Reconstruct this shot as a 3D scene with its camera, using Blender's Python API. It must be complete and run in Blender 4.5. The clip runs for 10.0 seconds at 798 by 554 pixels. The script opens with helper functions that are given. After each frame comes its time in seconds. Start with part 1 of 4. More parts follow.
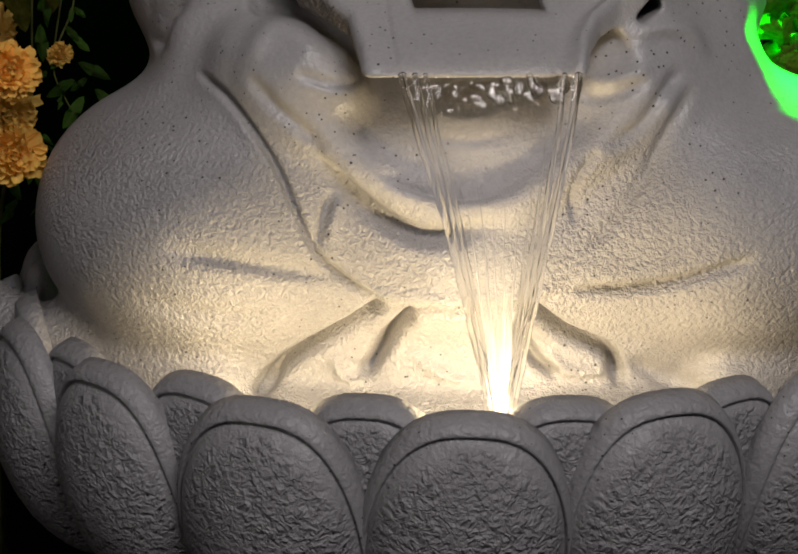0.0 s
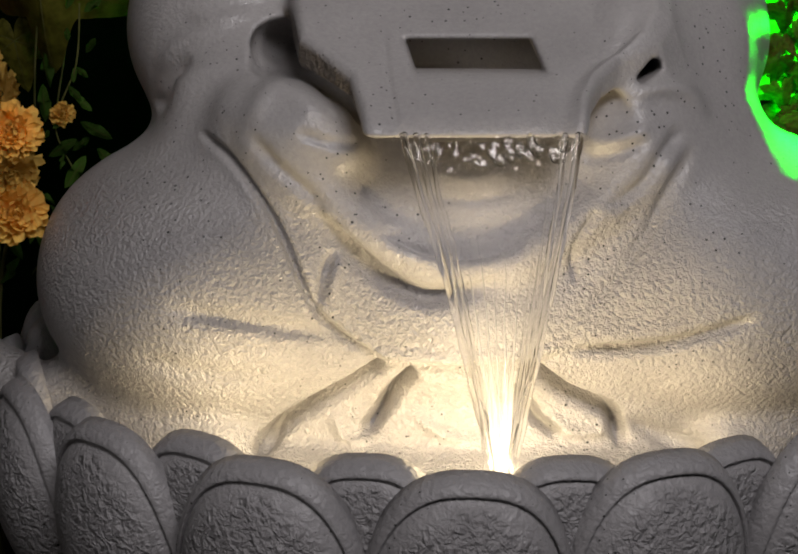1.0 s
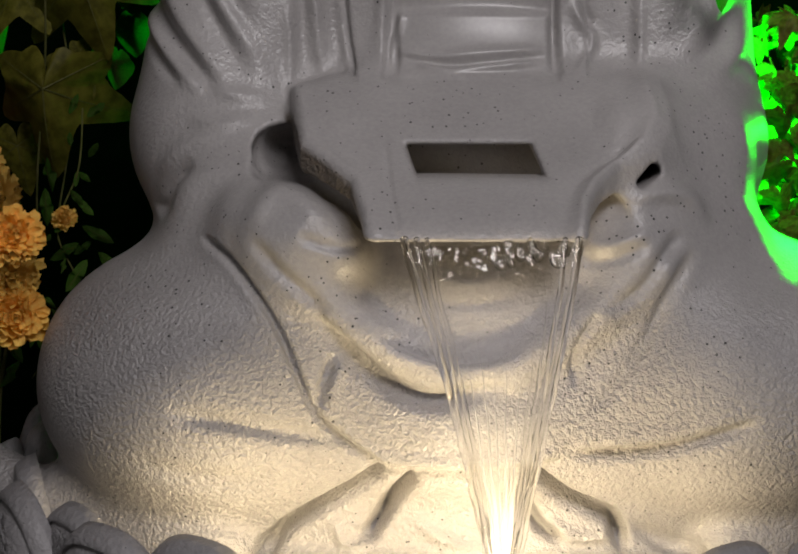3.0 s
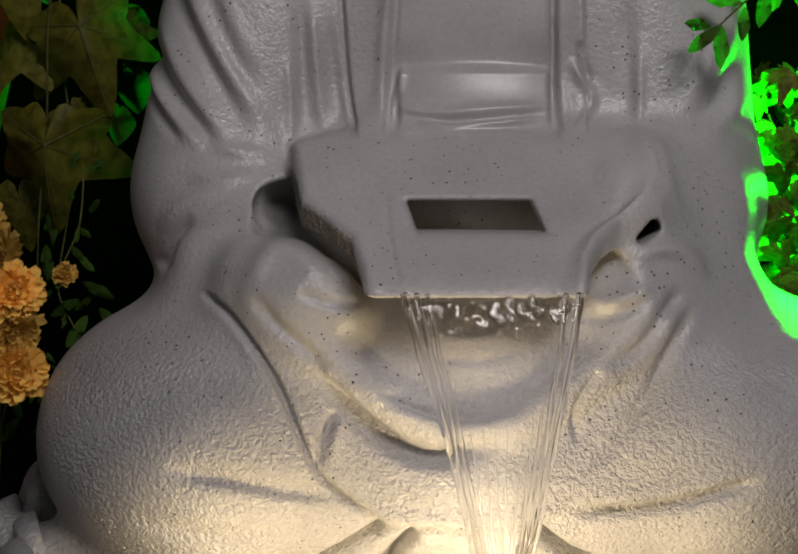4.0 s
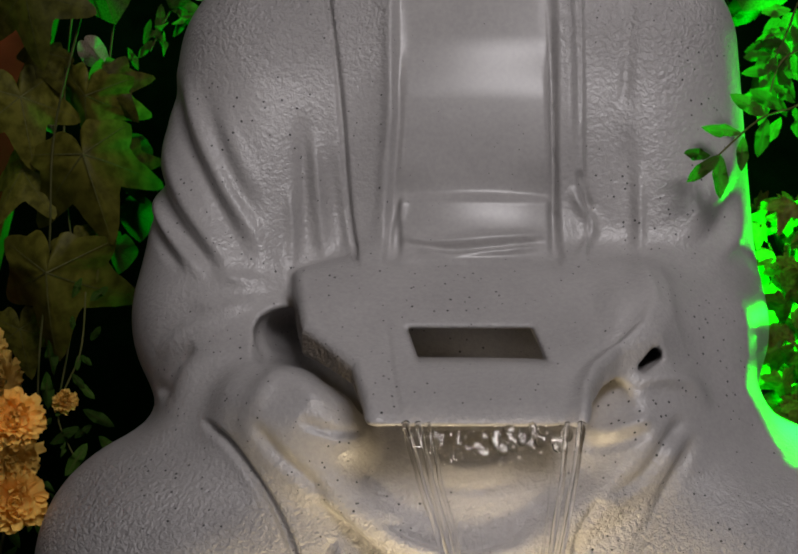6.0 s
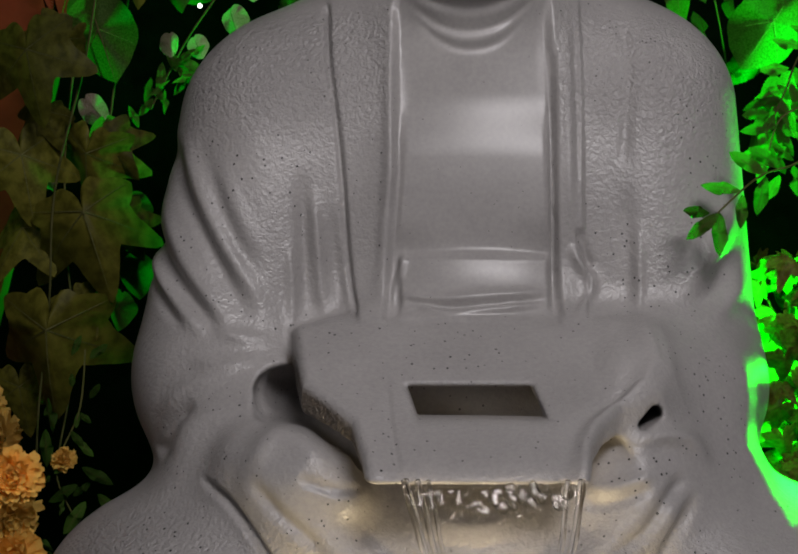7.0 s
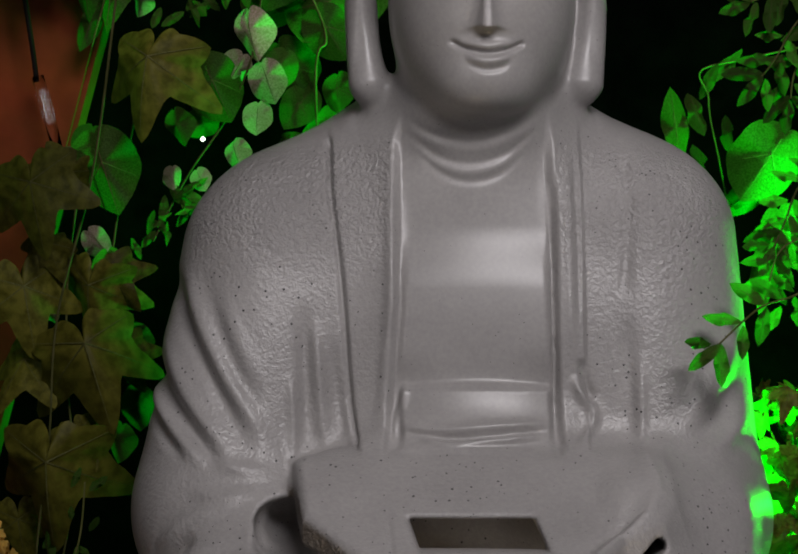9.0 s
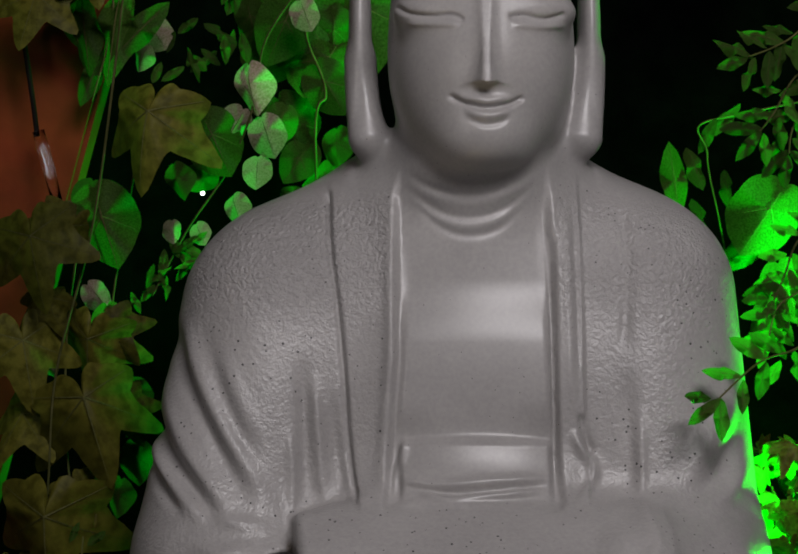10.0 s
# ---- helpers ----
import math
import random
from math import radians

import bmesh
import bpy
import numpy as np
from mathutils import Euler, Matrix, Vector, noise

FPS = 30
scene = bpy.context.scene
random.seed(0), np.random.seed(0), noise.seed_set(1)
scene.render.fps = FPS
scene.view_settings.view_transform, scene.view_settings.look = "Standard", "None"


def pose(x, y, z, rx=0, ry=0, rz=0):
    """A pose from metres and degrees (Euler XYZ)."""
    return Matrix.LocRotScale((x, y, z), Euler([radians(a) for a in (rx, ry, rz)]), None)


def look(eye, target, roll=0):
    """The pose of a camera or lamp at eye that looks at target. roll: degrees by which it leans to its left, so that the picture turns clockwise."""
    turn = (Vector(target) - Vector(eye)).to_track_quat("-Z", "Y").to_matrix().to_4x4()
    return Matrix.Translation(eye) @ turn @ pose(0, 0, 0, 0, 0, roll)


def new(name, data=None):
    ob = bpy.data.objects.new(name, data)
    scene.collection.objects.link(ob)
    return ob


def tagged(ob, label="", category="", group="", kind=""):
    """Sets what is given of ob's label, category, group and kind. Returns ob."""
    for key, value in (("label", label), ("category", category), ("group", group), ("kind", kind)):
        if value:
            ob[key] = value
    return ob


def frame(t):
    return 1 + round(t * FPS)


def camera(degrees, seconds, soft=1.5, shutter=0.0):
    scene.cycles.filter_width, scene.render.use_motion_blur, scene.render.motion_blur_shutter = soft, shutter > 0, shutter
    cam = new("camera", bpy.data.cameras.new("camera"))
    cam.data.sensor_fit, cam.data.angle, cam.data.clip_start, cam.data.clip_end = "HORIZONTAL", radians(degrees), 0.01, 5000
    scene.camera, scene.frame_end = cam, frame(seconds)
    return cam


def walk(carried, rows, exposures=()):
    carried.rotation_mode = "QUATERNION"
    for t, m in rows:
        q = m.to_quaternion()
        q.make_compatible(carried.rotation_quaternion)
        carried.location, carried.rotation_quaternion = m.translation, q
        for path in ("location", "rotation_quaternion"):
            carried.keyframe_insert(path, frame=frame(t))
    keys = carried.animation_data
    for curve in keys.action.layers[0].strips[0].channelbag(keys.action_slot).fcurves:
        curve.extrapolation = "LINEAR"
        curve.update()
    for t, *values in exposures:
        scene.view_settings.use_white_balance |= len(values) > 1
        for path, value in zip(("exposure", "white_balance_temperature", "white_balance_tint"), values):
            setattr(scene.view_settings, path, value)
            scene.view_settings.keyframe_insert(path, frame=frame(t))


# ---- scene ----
import functools

EYE = (0.0, -1.65, 0.80)
cam = camera(25.25, 10.0, soft=1.9)
ROWS = [
    (0.0, -15.000, 0.000, -0.123),
    (0.5, -14.045, 0.026, -0.089),
    (1.0, -13.091, 0.048, -0.068),
    (1.5, -12.239, 0.043, -0.079),
    (2.0, -11.236, 0.062, -0.057),
    (2.5, -10.462, 0.072, -0.029),
    (4.0, -7.946, 0.092, 0.001),
    (4.5, -6.741, 0.120, 0.038),
    (5.0, -5.577, 0.141, 0.052),
    (5.5, -4.723, 0.142, 0.067),
    (7.0, -1.985, 0.129, 0.084),
    (7.5, -1.110, 0.127, 0.060),
    (8.0, 0.072, 0.117, 0.006),
    (8.5, 1.198, 0.135, 0.004),
    (9.0, 2.237, 0.174, 0.047),
    (9.5, 3.219, 0.171, 0.050),
    (10.0, 3.976, 0.156, 0.050),
]
walk(cam, [(t, pose(*EYE, 90 + pitch, -roll, yaw)) for t, pitch, yaw, roll in ROWS])

# ---- light ----
world = bpy.data.worlds.new("night")
scene.world = world
world.use_nodes = True
world.node_tree.nodes["Background"].inputs["Color"].default_value = (0.8, 0.85, 1.0, 1)
world.node_tree.nodes["Background"].inputs["Strength"].default_value = 0.002


def lamp(name, kind, energy, color, m, **settings):
    data = bpy.data.lights.new(name, kind)
    data.energy, data.color = energy, color
    for key, value in settings.items():
        if key == "size":
            data.size = value
        elif key == "size_y":
            data.shape, data.size_y = "RECTANGLE", value
        elif key == "soft":
            data.shadow_soft_size = value
        elif key == "cone":
            data.spot_size, data.spot_blend = radians(value), 0.6
    ob = new(name, data)
    ob.matrix_world = m
    return ob


lamp("ceiling_lamp", "AREA", 28.5, (1.0, 0.95, 0.97), look((0.52, -1.85, 2.02), (0.05, 0.0, 0.75)), size=1.0, size_y=0.6)
# added fill from the left, with no known source, to lift the left faces
lamp("left_fill_lamp", "AREA", 4.0, (1.0, 0.93, 0.90), look((-1.3, -2.1, 1.3), (-0.1, 0.0, 0.7)), size=0.6, size_y=0.6)
# central pool light first; the two at the sides are added lap fills
for x, y, watts in ((0.070, -0.352, 2.0), (-0.120, -0.314, 0.75), (0.245, -0.300, 0.14)):
    lamp("pool_and_fill_lamp", "POINT", watts, (1.0, 0.80, 0.48), pose(x, y, 0.334), soft=0.006)
lamp("green_lamp", "POINT", 36, (0.0, 1.0, 0.004), pose(0.482, 0.175, 0.65), soft=0.03)
# added green fill aimed at the big leaf, not a known fixture
lamp("green_leaf_fill", "SPOT", 24, (0.0, 1.0, 0.03), look((0.60, 0.30, 0.90), (0.42, 0.41, 1.01)), soft=0.03, cone=55)
lamp("green_back_lamp", "SPOT", 48, (0.0, 1.0, 0.05), look((0.25, 0.36, 0.62), (-0.25, 0.45, 1.0)), soft=0.03, cone=78)


# ---- materials ----
def material(name, color, rough=0.5, spec=0.5):
    m = bpy.data.materials.new(name)
    m.use_nodes = True
    b = m.node_tree.nodes["Principled BSDF"]
    b.inputs["Base Color"].default_value = (*color, 1)
    b.inputs["Roughness"].default_value = rough
    b.inputs["Specular IOR Level"].default_value = spec
    return m, m.node_tree.nodes, m.node_tree.links, b


def add(nodes, kind, **values):
    n = nodes.new(kind)
    for key, value in values.items():
        n.inputs[key.replace("_", " ")].default_value = value
    return n


def ramp(nodes, links, source, stops):
    r = nodes.new("ShaderNodeValToRGB")
    while len(r.color_ramp.elements) < len(stops):
        r.color_ramp.elements.new(0.5)
    for e, (p, c) in zip(r.color_ramp.elements, stops):
        e.position, e.color = p, (*c, 1) if len(c) == 3 else (c[0], c[0], c[0], 1)
    links.new(source, r.inputs["Fac"])
    return r.outputs["Color"]


def mix(nodes, links, fac, a, b, mode="MIX"):
    n = nodes.new("ShaderNodeMix")
    n.data_type, n.blend_type = "RGBA", mode
    for socket, value in ((n.inputs["Factor"], fac), (n.inputs["A"], a), (n.inputs["B"], b)):
        if isinstance(value, bpy.types.NodeSocket):
            links.new(value, socket)
        else:
            socket.default_value = value
    return n.outputs["Result"]


def stone(name, color, grain, rough, patch=0.5, lump=190.0):
    """Painted cast stone: hammered grain, small black pores, soft stains."""
    m, nodes, links, b = material(name, color, rough)
    at = nodes.new("ShaderNodeTexCoord").outputs["Object"]

    def tex(kind, scale, detail=3.0, **more):
        n = add(nodes, kind, Scale=scale, **more)
        if kind == "ShaderNodeTexNoise":
            n.inputs["Detail"].default_value = detail
        links.new(at, n.inputs["Vector"])
        return n
    cloud = tex("ShaderNodeTexNoise", 9.0, 5.0)
    stain_shade = ramp(nodes, links, cloud.outputs["Fac"], [(0.3, tuple(c * 0.86 for c in color)), (0.7, tuple(min(1, c * 1.08) for c in color))])
    fine = tex("ShaderNodeTexNoise", 260.0, 2.0)
    tint = ramp(nodes, links, fine.outputs["Fac"], [(0.3, (0.92, 0.92, 0.925)), (0.7, (1.04, 1.035, 1.03))])
    base = mix(nodes, links, 1.0, stain_shade, tint, "MULTIPLY")
    pores = tex("ShaderNodeTexVoronoi", 120.0)
    where = tex("ShaderNodeTexNoise", 14.0, 2.0)
    size = nodes.new("ShaderNodeMapRange")
    links.new(where.outputs["Fac"], size.inputs["Value"])
    for key, value in (("From Min", 0.35), ("From Max", 0.62), ("To Min", 0.045), ("To Max", 0.135)):
        size.inputs[key].default_value = value
    less = nodes.new("ShaderNodeMath")
    less.operation = "LESS_THAN"
    links.new(pores.outputs["Distance"], less.inputs[0])
    rough_part = nodes.new("ShaderNodeAttribute")
    rough_part.attribute_name = "coarse"
    fewer = nodes.new("ShaderNodeMapRange")
    links.new(rough_part.outputs["Fac"], fewer.inputs["Value"])
    for key, value in (("From Min", 0.0), ("From Max", 0.4), ("To Min", 0.45), ("To Max", 1.0)):
        fewer.inputs[key].default_value = value
    scaled = nodes.new("ShaderNodeMath")
    scaled.operation = "MULTIPLY"
    links.new(size.outputs["Result"], scaled.inputs[0])
    links.new(fewer.outputs["Result"], scaled.inputs[1])
    links.new(scaled.outputs[0], less.inputs[1])
    base = mix(nodes, links, less.outputs[0], base, (0.03, 0.03, 0.03, 1))
    # dark brown flank: algae stain together with the gap's shade, as colour
    flank_stain_shade = nodes.new("ShaderNodeAttribute")
    flank_stain_shade.attribute_name = "stain_shade"
    base = mix(nodes, links, flank_stain_shade.outputs["Fac"], base, (0.075, 0.052, 0.026, 1))
    links.new(base, b.inputs["Base Color"])
    lumps = tex("ShaderNodeTexNoise", lump, 4.0, Distortion=0.5)
    crease = tex("ShaderNodeTexNoise", lump * 0.55, 2.0, Distortion=1.4)
    fold = nodes.new("ShaderNodeMath")
    fold.operation = "PINGPONG"
    fold.inputs[1].default_value = 0.5
    links.new(crease.outputs["Fac"], fold.inputs[0])
    height = nodes.new("ShaderNodeMath")
    height.operation = "MULTIPLY_ADD"
    height.inputs[1].default_value = 0.8
    links.new(fold.outputs[0], height.inputs[0])
    links.new(lumps.outputs["Fac"], height.inputs[2])
    mask = tex("ShaderNodeTexNoise", 5.0, 2.0)
    amount = nodes.new("ShaderNodeMapRange")
    links.new(mask.outputs["Fac"], amount.inputs["Value"])
    for key, value in (("From Min", 0.35), ("From Max", 0.65), ("To Min", grain * (1 - patch)), ("To Max", grain)):
        amount.inputs[key].default_value = value
    bump = add(nodes, "ShaderNodeBump", Distance=0.009)
    worn = nodes.new("ShaderNodeAttribute")
    worn.attribute_name = "coarse"
    times = nodes.new("ShaderNodeMath")
    times.operation = "MULTIPLY"
    links.new(amount.outputs["Result"], times.inputs[0])
    links.new(worn.outputs["Fac"], times.inputs[1])
    links.new(times.outputs[0], bump.inputs["Strength"])
    gloss = nodes.new("ShaderNodeMapRange")
    links.new(worn.outputs["Fac"], gloss.inputs["Value"])
    gloss.inputs["To Min"].default_value, gloss.inputs["To Max"].default_value = rough - 0.06, rough - 0.07
    links.new(gloss.outputs["Result"], b.inputs["Roughness"])
    links.new(height.outputs[0], bump.inputs["Height"])
    links.new(bump.outputs["Normal"], b.inputs["Normal"])
    return m


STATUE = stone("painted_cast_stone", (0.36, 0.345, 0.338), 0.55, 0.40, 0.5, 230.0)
BASIN = stone("rough_cast_stone", (0.27, 0.262, 0.265), 1.0, 0.5, 0.2, 150.0)


def leafy(name, dark, light, rough=0.4, through_light=0.25, scale=60.0):
    m, nodes, links, b = material(name, dark, rough, 0.06)
    info = nodes.new("ShaderNodeObjectInfo")
    at = nodes.new("ShaderNodeTexCoord").outputs["Object"]
    n = add(nodes, "ShaderNodeTexNoise", Scale=scale, Detail=4.0)
    links.new(at, n.inputs["Vector"])
    c = ramp(nodes, links, n.outputs["Fac"], [(0.35, dark), (0.65, light)])
    hue = nodes.new("ShaderNodeHueSaturation")
    value = nodes.new("ShaderNodeMapRange")
    links.new(info.outputs["Random"], value.inputs["Value"])
    value.inputs["To Min"].default_value, value.inputs["To Max"].default_value = 0.6, 1.35
    links.new(value.outputs["Result"], hue.inputs["Value"])
    links.new(c, hue.inputs["Color"])
    links.new(hue.outputs["Color"], b.inputs["Base Color"])
    bump = add(nodes, "ShaderNodeBump", Strength=0.4, Distance=0.002)
    links.new(n.outputs["Fac"], bump.inputs["Height"])
    links.new(bump.outputs["Normal"], b.inputs["Normal"])
    clear = nodes.new("ShaderNodeBsdfTranslucent")
    links.new(hue.outputs["Color"], clear.inputs["Color"])
    both = nodes.new("ShaderNodeMixShader")
    both.inputs["Fac"].default_value = through_light
    links.new(b.outputs["BSDF"], both.inputs[1])
    links.new(clear.outputs["BSDF"], both.inputs[2])
    links.new(both.outputs["Shader"], nodes["Material Output"].inputs["Surface"])
    return m


IVY = leafy("ivy_leaf", (0.042, 0.040, 0.005), (0.094, 0.088, 0.013), 0.45, 0.06, 9.0)
IVY_PALE = leafy("pale_leaf", (0.26, 0.23, 0.13), (0.46, 0.34, 0.29), 0.5, 0.35, 30.0)
LEAF = leafy("glossy_leaf", (0.035, 0.080, 0.010), (0.07, 0.14, 0.022), 0.4, 0.55)
BLOOM = leafy("orange_petal", (0.84, 0.46, 0.05), (0.92, 0.68, 0.22), 0.7, 0.35, 90.0)
STEM = leafy("stem", (0.05, 0.055, 0.014), (0.09, 0.085, 0.03), 0.6, 0.0)


def simple(name, color, rough, scale=30.0, bump_by=0.2):
    m, nodes, links, b = material(name, color, rough)
    at = nodes.new("ShaderNodeTexCoord").outputs["Object"]
    n = add(nodes, "ShaderNodeTexNoise", Scale=scale, Detail=5.0)
    links.new(at, n.inputs["Vector"])
    links.new(ramp(nodes, links, n.outputs["Fac"], [(0.3, tuple(c * 0.6 for c in color)), (0.7, tuple(c * 1.25 for c in color))]), b.inputs["Base Color"])
    bump = add(nodes, "ShaderNodeBump", Strength=bump_by, Distance=0.01)
    links.new(n.outputs["Fac"], bump.inputs["Height"])
    links.new(bump.outputs["Normal"], b.inputs["Normal"])
    return m


# near-zero albedo, no specular: the night darkness is put into the wall's colour
WALL = simple("night_dark_wall", (0.0015, 0.0015, 0.0017), 1.0)
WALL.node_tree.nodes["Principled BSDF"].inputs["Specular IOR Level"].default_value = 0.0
SOIL = simple("dark_soil", (0.010, 0.008, 0.007), 1.0, 20.0, 0.8)
SOIL.node_tree.nodes["Principled BSDF"].inputs["Specular IOR Level"].default_value = 0.05
WOOD = simple("red_brown_wood", (0.17, 0.032, 0.009), 0.6, 14.0)
WOOD.node_tree.nodes["Principled BSDF"].inputs["Specular IOR Level"].default_value = 0.08
WATER, _n, _l, _b = material("water", (1, 1, 1), 0.0)
_b.inputs["Transmission Weight"].default_value = 1.0
_b.inputs["IOR"].default_value = 1.33
FILM, _n, _l, _b = material("thin_water", (1, 1, 1), 0.0)
_b.inputs["Transmission Weight"].default_value = 1.0
_b.inputs["IOR"].default_value = 1.33
_clear = _n.new("ShaderNodeBsdfTransparent")
_shine = add(_n, "ShaderNodeBsdfGlossy", Roughness=0.03)
_rim = add(_n, "ShaderNodeFresnel", IOR=1.33)
_thin = _n.new("ShaderNodeMixShader")
_l.new(_rim.outputs["Fac"], _thin.inputs["Fac"])
_l.new(_clear.outputs["BSDF"], _thin.inputs[1])
_l.new(_shine.outputs["BSDF"], _thin.inputs[2])
_both = _n.new("ShaderNodeMixShader")
_both.inputs["Fac"].default_value = 0.12
_l.new(_thin.outputs["Shader"], _both.inputs[1])
_l.new(_b.outputs["BSDF"], _both.inputs[2])
_l.new(_both.outputs["Shader"], _n["Material Output"].inputs["Surface"])
# white translucent share stands in for the pool light's reflections in the strands
GLINT_WATER, _n, _l, _b = material("glint_water", (1, 1, 1), 0.0)
_b.inputs["Transmission Weight"].default_value = 1.0
_b.inputs["IOR"].default_value = 1.33
_white = _n.new("ShaderNodeBsdfTranslucent")
_white.inputs["Color"].default_value = (0.9, 0.9, 0.9, 1)
_both = _n.new("ShaderNodeMixShader")
_both.inputs["Fac"].default_value = 0.30
_l.new(_b.outputs["BSDF"], _both.inputs[1])
_l.new(_white.outputs["BSDF"], _both.inputs[2])
_l.new(_both.outputs["Shader"], _n["Material Output"].inputs["Surface"])


# ---- mesh helpers ----
def mesh_from(name, verts, faces, mat, smooth=True):
    me = bpy.data.meshes.new(name)
    me.from_pydata([tuple(map(float, p)) for p in verts], [], [tuple(map(int, f)) for f in faces])
    me.polygons.foreach_set("use_smooth", [smooth] * len(me.polygons))
    me.materials.append(mat)
    me.update()
    return me


def part(name, me, parent=None, label=""):
    ob = new(name, me)
    if parent:
        ob.parent = parent
    if label:
        tagged(ob, label)
    return ob


def tube(points, radius, sides=8, taper=1.0):
    """Verts and faces of a closed tube along points."""
    pts = [Vector(p) for p in points]
    verts, faces = [], []
    for i, p in enumerate(pts):
        way = (pts[min(i + 1, len(pts) - 1)] - pts[max(i - 1, 0)]).normalized()
        a = way.cross(Vector((0.3, 1, 0.2))).normalized()
        b = way.cross(a)
        r = radius * (1 + (taper - 1) * i / max(1, len(pts) - 1))
        for k in range(sides):
            w = 2 * math.pi * k / sides
            verts.append(p + a * (r * math.cos(w)) + b * (r * math.sin(w)))
    for i in range(len(pts) - 1):
        for k in range(sides):
            j = (k + 1) % sides
            faces.append((i * sides + k, i * sides + j, (i + 1) * sides + j, (i + 1) * sides + k))
    faces.append(tuple(range(sides))[::-1])
    faces.append(tuple(range((len(pts) - 1) * sides, len(pts) * sides)))
    return verts, faces


def spline(points, steps=8):
    pts = [Vector(p) for p in points]
    out = []
    for i in range(len(pts) - 1):
        p0, p1, p2, p3 = pts[max(i - 1, 0)], pts[i], pts[i + 1], pts[min(i + 2, len(pts) - 1)]
        for k in range(steps):
            t = k / steps
            out.append(0.5 * (2 * p1 + (p2 - p0) * t + (2 * p0 - 5 * p1 + 4 * p2 - p3) * t * t + (3 * p1 - p0 - 3 * p2 + p3) * t ** 3))
    return out + [pts[-1]]


# ---- sculpting with distance fields ----
def ell(P, c, r):
    q = [(P[i] - c[i]) / r[i] for i in range(3)]
    k0 = np.sqrt(q[0] ** 2 + q[1] ** 2 + q[2] ** 2) + 1e-6
    k1 = np.sqrt((q[0] / r[0]) ** 2 + (q[1] / r[1]) ** 2 + (q[2] / r[2]) ** 2) + 1e-6
    return k0 * (k0 - 1) / k1


def cap(P, a, b, ra, rb):
    ab = [b[i] - a[i] for i in range(3)]
    h = sum((P[i] - a[i]) * ab[i] for i in range(3)) / sum(v * v for v in ab)
    h = np.clip(h, 0, 1)
    return np.sqrt(sum((P[i] - a[i] - ab[i] * h) ** 2 for i in range(3))) - (ra + (rb - ra) * h)


def join(a, b, k):
    h = np.maximum(k - np.abs(a - b), 0) / k
    return np.minimum(a, b) - h * h * k * 0.25


def cut(a, b, k):
    return -join(-a, b, k)


def half(P, point, normal):
    n = Vector(normal).normalized()
    return sum((P[i] - point[i]) * n[i] for i in range(3))


def smooth_step(v, lo, hi):
    t = np.clip((v - lo) / (hi - lo), 0, 1)
    return t * t * (3 - 2 * t)


def stroke(P, out, points, depth, width, soft=0.2, over=1.0, far=0.1):
    """Adds to out a soft groove (depth > 0) or ridge (depth < 0) that runs along points (x, z), on what faces the front."""
    line = np.array([(p.x, p.z) for p in spline([(x, 0, z) for x, z in points], 6)])
    lo, hi = line.min(0) - 3 * width * over, line.max(0) + 3 * width * over
    near = (P[0] > lo[0]) & (P[0] < hi[0]) & (P[2] > lo[1]) & (P[2] < hi[1]) & (P[1] < far)
    if not near.any():
        return
    x, z = P[0][near], P[2][near]
    best, along, above = np.full(x.shape, 9.0), np.zeros(x.shape), np.zeros(x.shape, bool)
    for i in range(len(line) - 1):
        a, ab = line[i], line[i + 1] - line[i]
        h = np.clip(((x - a[0]) * ab[0] + (z - a[1]) * ab[1]) / max(1e-9, ab @ ab), 0, 1)
        d = np.hypot(x - a[0] - ab[0] * h, z - a[1] - ab[1] * h)
        along = np.where(d < best, (i + h) / (len(line) - 1), along)
        above = np.where(d < best, z > a[1] + ab[1] * h, above)
        best = np.minimum(best, d)
    ends = smooth_step(along, 0, soft) * smooth_step(1 - along, 0, soft)
    out[near] += depth * ends * np.exp(-(best / np.where(above, width * over, width)) ** 2)


